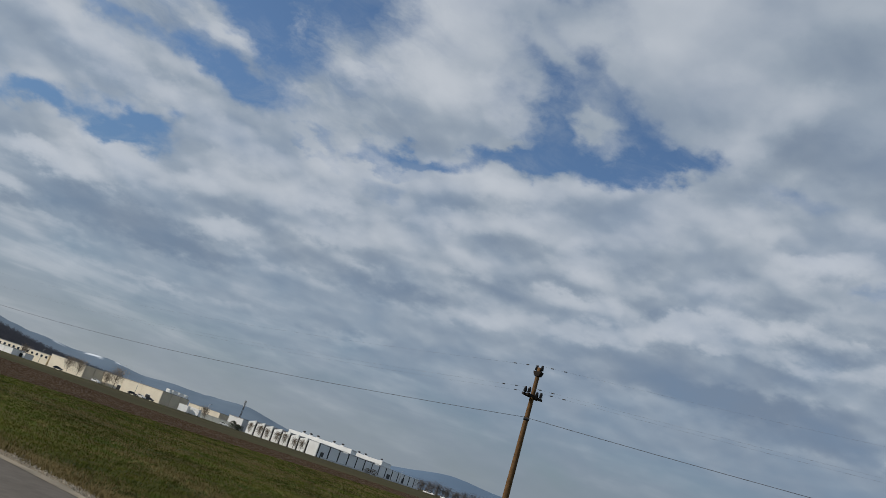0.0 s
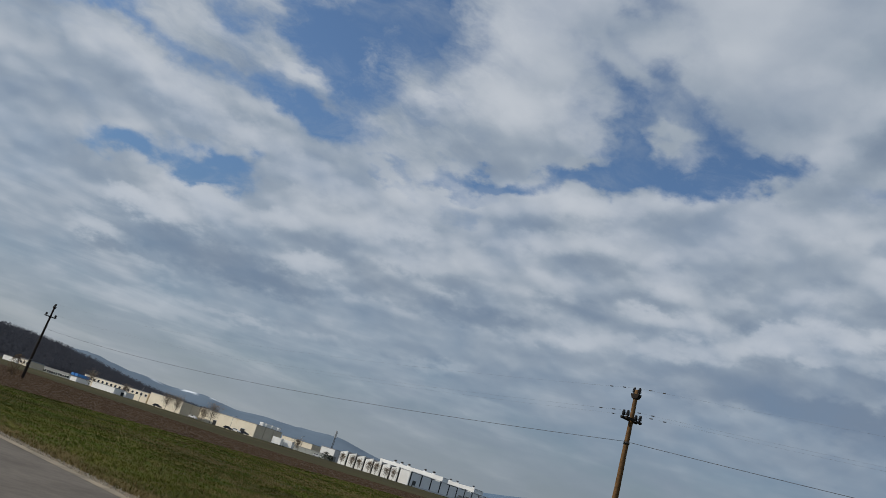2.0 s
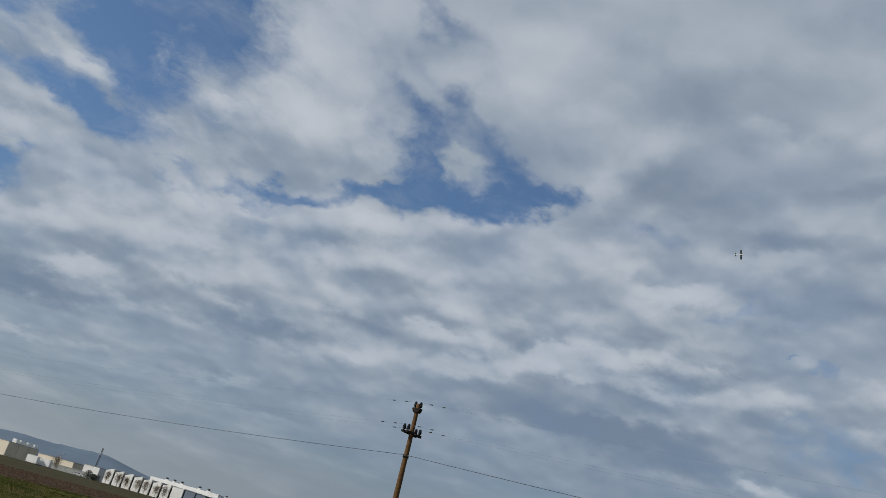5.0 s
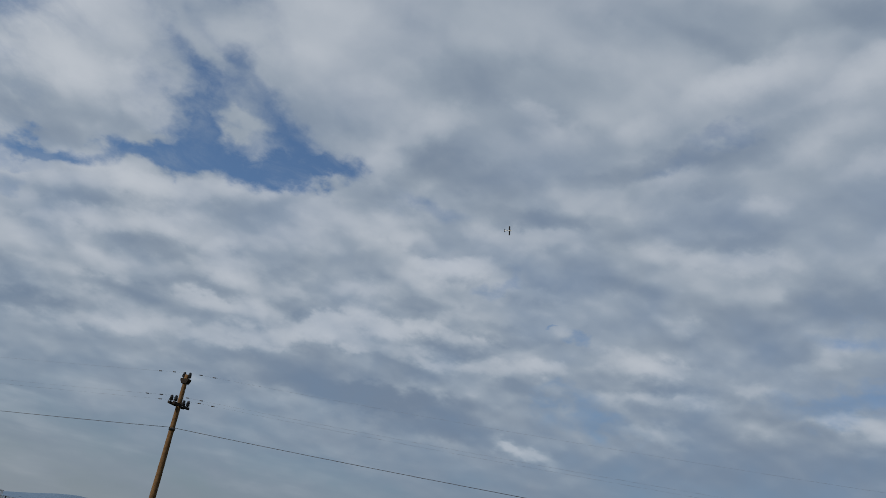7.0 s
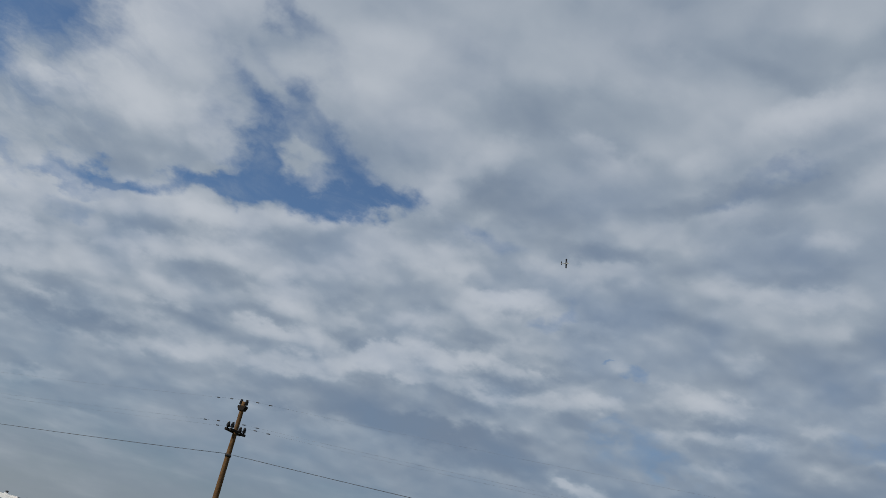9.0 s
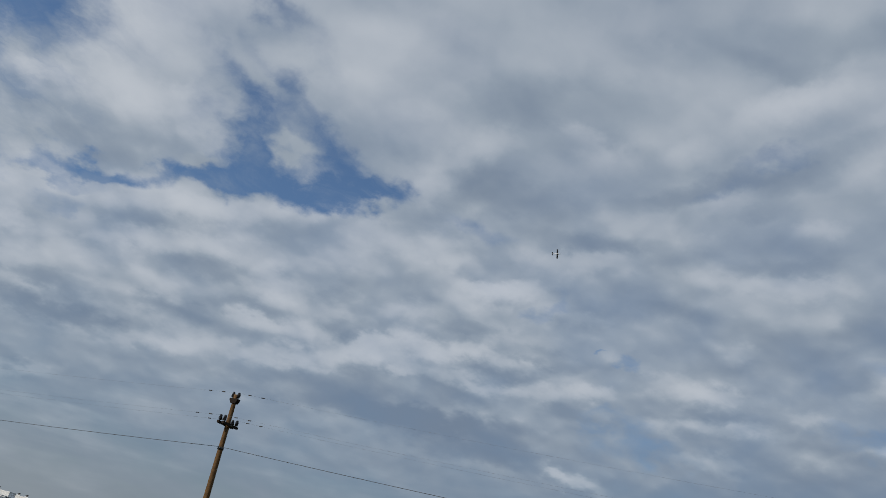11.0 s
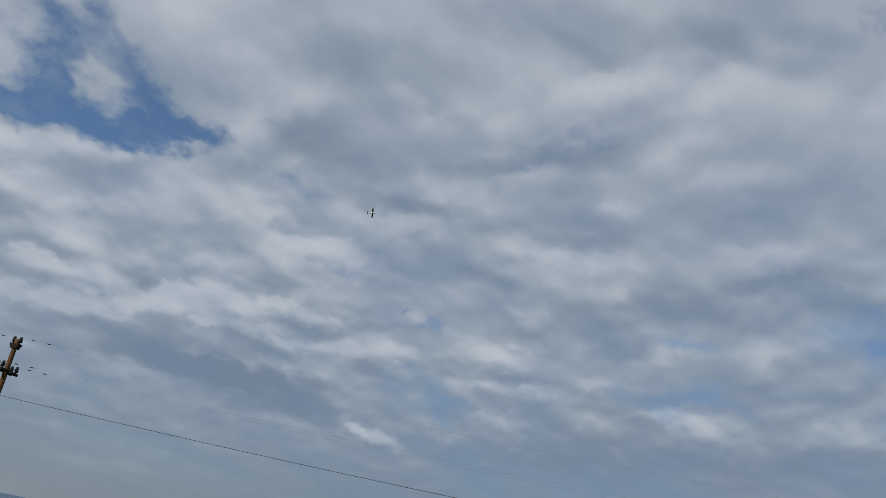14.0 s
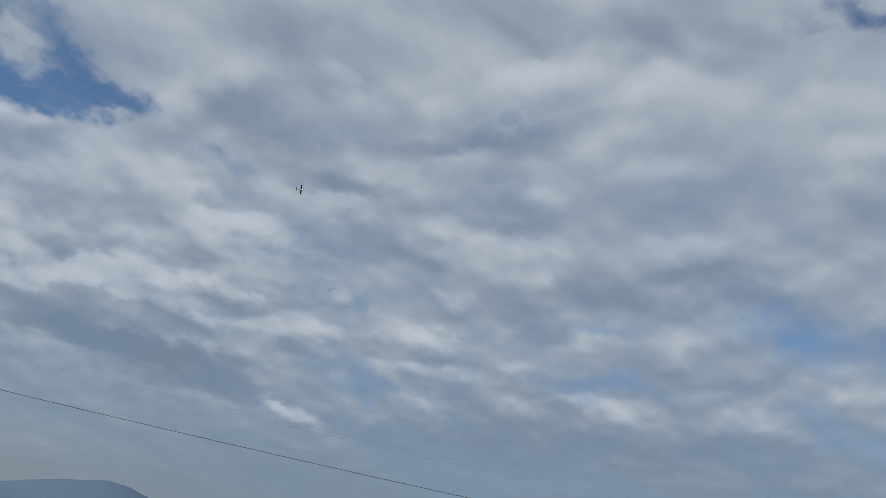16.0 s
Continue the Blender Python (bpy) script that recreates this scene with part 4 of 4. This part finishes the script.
part("side_edge", box(-0.6, 0.2, 0.9, 226, 6.904, 7.2), GREY, fac)
for y, w, h in ((6, 5, 3.0), (135, 8, 3.6), (175, 6, 4.0)):
    part("door", box(0.004, 0.08, y, y + w, 0, h), DARK, fac)
for x0, x1, y0, y1, top in ((-40.2, -0.8, 53, 63, 9.7), (-23, -0.8, 118, 140, 9.9)):
    block = part("roof_block", box(x0, x1, y0 + 0.9, y1, 6.25, top - 0.3), DARK, fac)
    part("side_wall", box(x1 - 0.3, x1 + 0.18, y0 + 0.4, y1, 6.25, top - 0.3), SIDING, block)
    part("fascia", box(x0 - 0.2, x1 + 0.2, y0, y0 + 0.39, top - 2.3, top), WHITE, block)
    part("end_panel", box(x1 - 4.0, x1 + 0.19, y0 + 0.005, y0 + 0.38, 6.25, top - 2.304), WHITE, block)
    part("coping", box(x0, x1 + 0.3, y0 + 0.4, y1, top - 0.296, top - 0.1), GREY, block)
for i, (x, y, top) in enumerate(((-33, 58, 9.6), (-24, 58, 9.6), (-14, 59, 9.6), (-8, 57, 9.6), (-21, 130, 9.8), (-17, 132, 9.8), (-5, 130, 9.8), (-29, 59, 9.6))):
    u = thing("rooftop_fan", fac.matrix_world @ pose(x, y, top), "dark ventilation unit on the factory roof", "ventilation unit", "units on the factory roof")
    part("base", box(-0.9, 0.9, -0.9, 0.9, 0, 0.7), GREY, u)
    part("hood", lathe([(0.5, 0.7), (0.55, 1.1), (0.95, 1.15), (0.9, 1.5), (0.3, 1.75)], 12), DARK, u)

# telecom mast behind the office block
mast = thing("telecom_mast", Matrix.Translation(bearing(-9.13, 480)), "slim grey lattice telecom mast", "mast")
for a in range(3):
    c, s = math.cos(a * 2.094), math.sin(a * 2.094)
    part("leg", tube([(0.5 * c, 0.5 * s, 0), (0.3 * c, 0.3 * s, 16.3)], 0.13, 5), DARK, mast)
for i in range(12):
    z0, z1 = i * 1.3 + 0.4, i * 1.3 + 1.7
    a = (i % 3) * 2.094
    r0, r1 = 0.5 - 0.2 * z0 / 16.3, 0.5 - 0.2 * z1 / 16.3
    part("lattice", tube([(r0 * math.cos(a), r0 * math.sin(a), z0), (r1 * math.cos(a + 2.094), r1 * math.sin(a + 2.094), z1)], 0.06, 4), DARK, mast)
for z in (12.6, 14.6):
    for a in range(3):
        part("antenna", box(0.55 * math.cos(a * 2.1) - 0.16, 0.55 * math.cos(a * 2.1) + 0.16, 0.55 * math.sin(a * 2.1) - 0.1, 0.55 * math.sin(a * 2.1) + 0.1, z, z + 1.5), GREY, mast)


# ---- trees and shrubs ----
def bare_tree(m, label, tall, wide, group, seed, twigs=420, low=0.25, crown_mat=None):
    r = random.Random(seed)
    tree = thing("bare_tree", m, label, "tree", group)
    b = tube([(0, 0, -0.2), (0.03, 0.02, tall * 0.3), (-0.05, 0.05, tall * 0.62), (0.05, 0, tall * 0.93)], [tall * 0.017, tall * 0.013, tall * 0.008, 0.02], 7)
    tips = []
    for i in range(15):
        z = tall * (low + 0.6 * i / 15)
        a, reach = i * 2.4 + r.uniform(-0.4, 0.4), wide * r.uniform(0.6, 1.1) * math.sin(math.pi * min(0.95, max(0.12, (i + 2.5) / 17)))
        p0 = Vector((0, 0, z))
        p1 = p0 + Vector((math.cos(a) * reach * 0.5, math.sin(a) * reach * 0.5, reach * 0.45))
        p2 = p0 + Vector((math.cos(a) * reach, math.sin(a) * reach, reach * 0.95))
        tube([p0, p1, p2], [tall * 0.008, tall * 0.006, 0.018], 5, b)
        tips += [p1, p1.lerp(p2, 0.5), p2, p0.lerp(p1, 0.6)]
    part("trunk", b, BARK, tree)
    vs, fs = [], []
    for _ in range(twigs):
        p = r.choice(tips) + Vector((r.gauss(0, 0.22), r.gauss(0, 0.22), r.gauss(0, 0.2))) * wide * 1.1
        d = Vector((p.x, p.y, r.uniform(0.2, 1.6) * wide * 0.6)).normalized() * r.uniform(0.35, 0.95) * (tall / 7)
        side = Vector((r.uniform(-1, 1), r.uniform(-1, 1), 0)).normalized() * 0.05
        i = len(vs)
        vs += [p - side, p + side, p + d + Vector((r.gauss(0, 0.08), r.gauss(0, 0.08), 0))]
        fs.append((i, i + 1, i + 2))
    soup("crown", vs, fs, crown_mat or TWIG, tree)
    return tree


def shrub(m, label, tall, wide, mat, seed, name="shrub", group="", leaves=500, size=0.12):
    r = random.Random(seed)
    s = thing(name, m, label, "shrub", group)
    b = bmesh.new()
    for i in range(7):
        a = i * 0.9
        tube([(0.05 * math.cos(a), 0.05 * math.sin(a), -0.1), (wide * 0.25 * math.cos(a), wide * 0.25 * math.sin(a), tall * 0.45), (wide * 0.45 * math.cos(a), wide * 0.45 * math.sin(a), tall * 0.85)], [0.03, 0.02, 0.008], 5, b)
    part("stems", b, BARK, s)
    vs, fs = [], []
    for _ in range(leaves):
        a, h = r.uniform(0, 6.3), r.random() ** 0.8
        rad = wide * 0.55 * math.sqrt(r.random()) * math.sin(math.pi * (0.18 + 0.72 * h)) * (1 + 0.35 * math.sin(3 * a + seed))
        p = Vector((math.cos(a) * rad, math.sin(a) * rad, tall * h))
        u = Vector((r.uniform(-1, 1), r.uniform(-1, 1), r.uniform(-1, 1))).normalized() * size * r.uniform(0.6, 1.5)
        w = u.cross(Vector((r.uniform(-1, 1), r.uniform(-1, 1), 1))).normalized() * size * 0.5
        i = len(vs)
        vs += [p - u, p - w, p + u, p + w]
        fs.append((i, i + 1, i + 2, i + 3))
    soup("foliage", vs, fs, mat, s)
    return s


for i in range(7):
    x = -36.2 + i * 4.9 + (0.5 if i % 2 else -0.3)
    p = fac.matrix_world @ Vector((x + 1.2, -7.0, 0))
    bare_tree(Matrix.Translation(p), "slim bare tree in front of the white factory", 5.6 + 0.5 * math.sin(i * 2.1), 2.2, "trees along the factory front", 20 + i, 1200)
for i, (az, d, tall) in enumerate(((-25.1, 408, 6.5), (-20.2, 402, 6.8), (-19.55, 404, 7.2), (-17.25, 398, 8.6), (-17.8, 402, 6.0), (-11.35, 396, 5.0), (-22.9, 440, 5.5))):
    bare_tree(Matrix.Translation(bearing(az, d)), "bare winter tree in front of the cream halls", tall, tall * 0.5, "trees along the cream halls", 40 + i, 1500)
shrub(Matrix.Translation(bearing(-9.35, 405)), "dark evergreen shrub at the yard's edge", 3.6, 3.6, EVERGREEN, 3, "evergreen", "", 800, 0.2)
shrub(Matrix.Translation(bearing(-9.0, 404)), "dark evergreen shrub at the yard's edge", 2.6, 3.2, EVERGREEN, 4, "evergreen", "", 600, 0.2)
shrub(Matrix.Translation(FAR + Vector((-1.1, -0.3, 0))), "dry brown shrub at the foot of the field pole", 2.3, 1.7, SHRUB, 6, "shrub", "", 900, 0.06)
shrub(Matrix.Translation(fac.matrix_world @ Vector((3.0, 96, 0))), "bare dark shrub against the factory's grey side", 3.4, 6.0, SHRUB, 7, "shrub", "", 900, 0.16)
shrub(Matrix.Translation(fac.matrix_world @ Vector((3.0, 82, 0))), "bare dark shrub against the factory's grey side", 3.0, 5.0, SHRUB, 9, "shrub", "", 700, 0.16)
for i in range(26):
    az = 3.6 + 0.225 * i + 0.12 * math.sin(i * 4.0)
    d = 560 + 35 * math.sin(i * 1.7)
    bare_tree(Matrix.Translation(bearing(az, d)), "bare scrubby tree beside the parked cars", 7.0 + 2.6 * math.sin(i * 2.3), 3.6 + 1.4 * math.cos(i * 1.9), "scrub by the parking", 70 + i, 1500, 0.08, SCRUB)


# ---- parked cars ----
def car(m, mat, label):
    c = thing("parked_car", m, label, "car", "parked cars")
    side = [(-2.1, 0.35), (2.1, 0.35), (2.15, 0.75), (1.9, 0.92), (1.0, 1.0), (0.45, 1.42), (-1.2, 1.45), (-1.85, 1.0), (-2.12, 0.9)]
    part("body", prism(side, -0.85, 0.85), mat, c)
    part("side_window", prism([(0.85, 1.02), (0.4, 1.36), (-1.15, 1.38), (-1.6, 1.02)], -0.862, 0.862), GLASS, c)
    for x in (-1.3, 1.35):
        for y in (-0.8, 0.8):
            w = part("wheel", lathe([(0.2, -0.11), (0.32, -0.1), (0.32, 0.1), (0.2, 0.11)], 14), TYRE, c)
            w.matrix_local = pose(x, y, 0.32, 90, 0, 0)
            rim = part("rim", lathe([(0.19, -0.118), (0.19, 0.118)], 10), GALV, w)
    return c


for az, d, turn_to, mat, label in ((-16.0, 402, 5, CAR_DARK, "dark parked car in front of the cream hall"), (-15.45, 404, -10, CAR_WHITE, "white parked car in front of the cream hall"),
                                   (-14.9, 405, 0, CAR_DARK, "dark parked car in front of the cream hall"), (-20.7, 418, 10, CAR_DARK, "dark parked car beside the storage hall"),
                                   (-18.35, 412, -20, CAR_WHITE, "white parked car between the halls"), (-9.9, 420, 0, CAR_WHITE, "white parked car in the yard"),
                                   (4.15, 540, -40, CAR_WHITE, "white parked car beside the scrub"), (4.5, 545, -38, CAR_WHITE, "white parked car beside the scrub"),
                                   (5.35, 548, -42, CAR_WHITE, "white parked car beside the scrub"), (5.75, 552, -40, CAR_DARK, "dark parked car beside the scrub"),
                                   (6.2, 545, -35, CAR_WHITE, "white parked car beside the scrub")):
    car(Matrix.Translation(bearing(az, d)) @ pose(0, 0, 0, 0, 0, turn_to), mat, label)


# ---- yard lamps and the low wall along the factory's side ----
for az, d, tall in ((-11.25, 415, 7.0), (-15.9, 416, 6.5), (-21.9, 418, 6.5), (2.2, 560, 8.0)):
    lamp = thing("yard_lamp", Matrix.Translation(bearing(az, d)), "slim grey yard lamp post", "lamp post", "lamps of the yards")
    part("post", tube([(0, 0, 0), (0, 0, tall)], [0.12, 0.07], 8), GALV, lamp)
    part("arm", tube([(0, 0, tall), (0.5, -0.2, tall + 0.25), (1.1, -0.45, tall + 0.3)], 0.05, 6), GALV, lamp)
    part("lantern", prism([(0.9, tall + 0.24), (1.7, tall + 0.24), (1.6, tall + 0.4), (1.0, tall + 0.4)], -0.65, -0.3), DARK, lamp)
kerb = thing("yard_wall", fac.matrix_world @ pose(2.2, 0, 0), "low pale concrete wall along the factory's side", "wall")
for i in range(24):
    part("wall_block", box(-0.15, 0.15, 2 + i * 9.2, 2 + i * 9.2 + 9.1, -0.05, 0.75), GREY, kerb)


# ---- model aeroplane in flight: x to the nose, y along the wing ----
plane = thing("model_aeroplane", Matrix.Translation(bearing(29.27, 110 * math.cos(radians(24.31)), EYE + 110 * math.sin(radians(24.31))))
              @ pose(0, 0, 0, 112.7, 0, -40.64) @ pose(0, 0, 0, 0, 0, 11.61) @ pose(0, 0, 0, 180, 0, 0) @ pose(0, 0, 0, 0, -25, 0) @ pose(0, 0, 0, 0, 0, 8) @ Matrix.Scale(0.85, 4),
              "small white model aeroplane, wing coloured dark as its shaded underside, in flight", "model aeroplane")
b = tube([(-0.72, 0, 0.03), (-0.4, 0, 0.02), (0.0, 0, 0), (0.25, 0, 0), (0.42, 0, 0), (0.5, 0, 0)], [0.015, 0.035, 0.065, 0.07, 0.055, 0.025], 10)
part("fuselage", b, PLANE_WHITE, plane)
b = bmesh.new()
for s in (-1, 1):
    prism([(-0.02, 0.075), (0.20, 0.075), (0.22, 0.09), (0.16, 0.105), (0.05, 0.1)], 0, s * 0.72, b)
part("wing", b, PLANE_DARK, plane)
part("tailplane", prism([(-0.74, 0.045), (-0.60, 0.045), (-0.60, 0.058), (-0.74, 0.058)], -0.26, 0.26), PLANE_DARK, plane)
part("fin", prism([(-0.74, 0.04), (-0.58, 0.04), (-0.68, 0.24), (-0.75, 0.24)], -0.008, 0.008), PLANE_WHITE, plane)
part("propeller", box(0.505, 0.515, -0.12, 0.12, -0.012, 0.012), PLANE_DARK, plane)
for y in (-0.12, 0.12):
    leg = part("undercarriage", tube([(0.2, 0, -0.05), (0.2, y, -0.17)], 0.008), DARK, plane)
    w = part("wheel", lathe([(0.02, -0.012), (0.04, -0.01), (0.04, 0.01), (0.02, 0.012)], 10), TYRE, leg)
    w.matrix_local = pose(0.2, y, -0.18, 90, 0, 0)
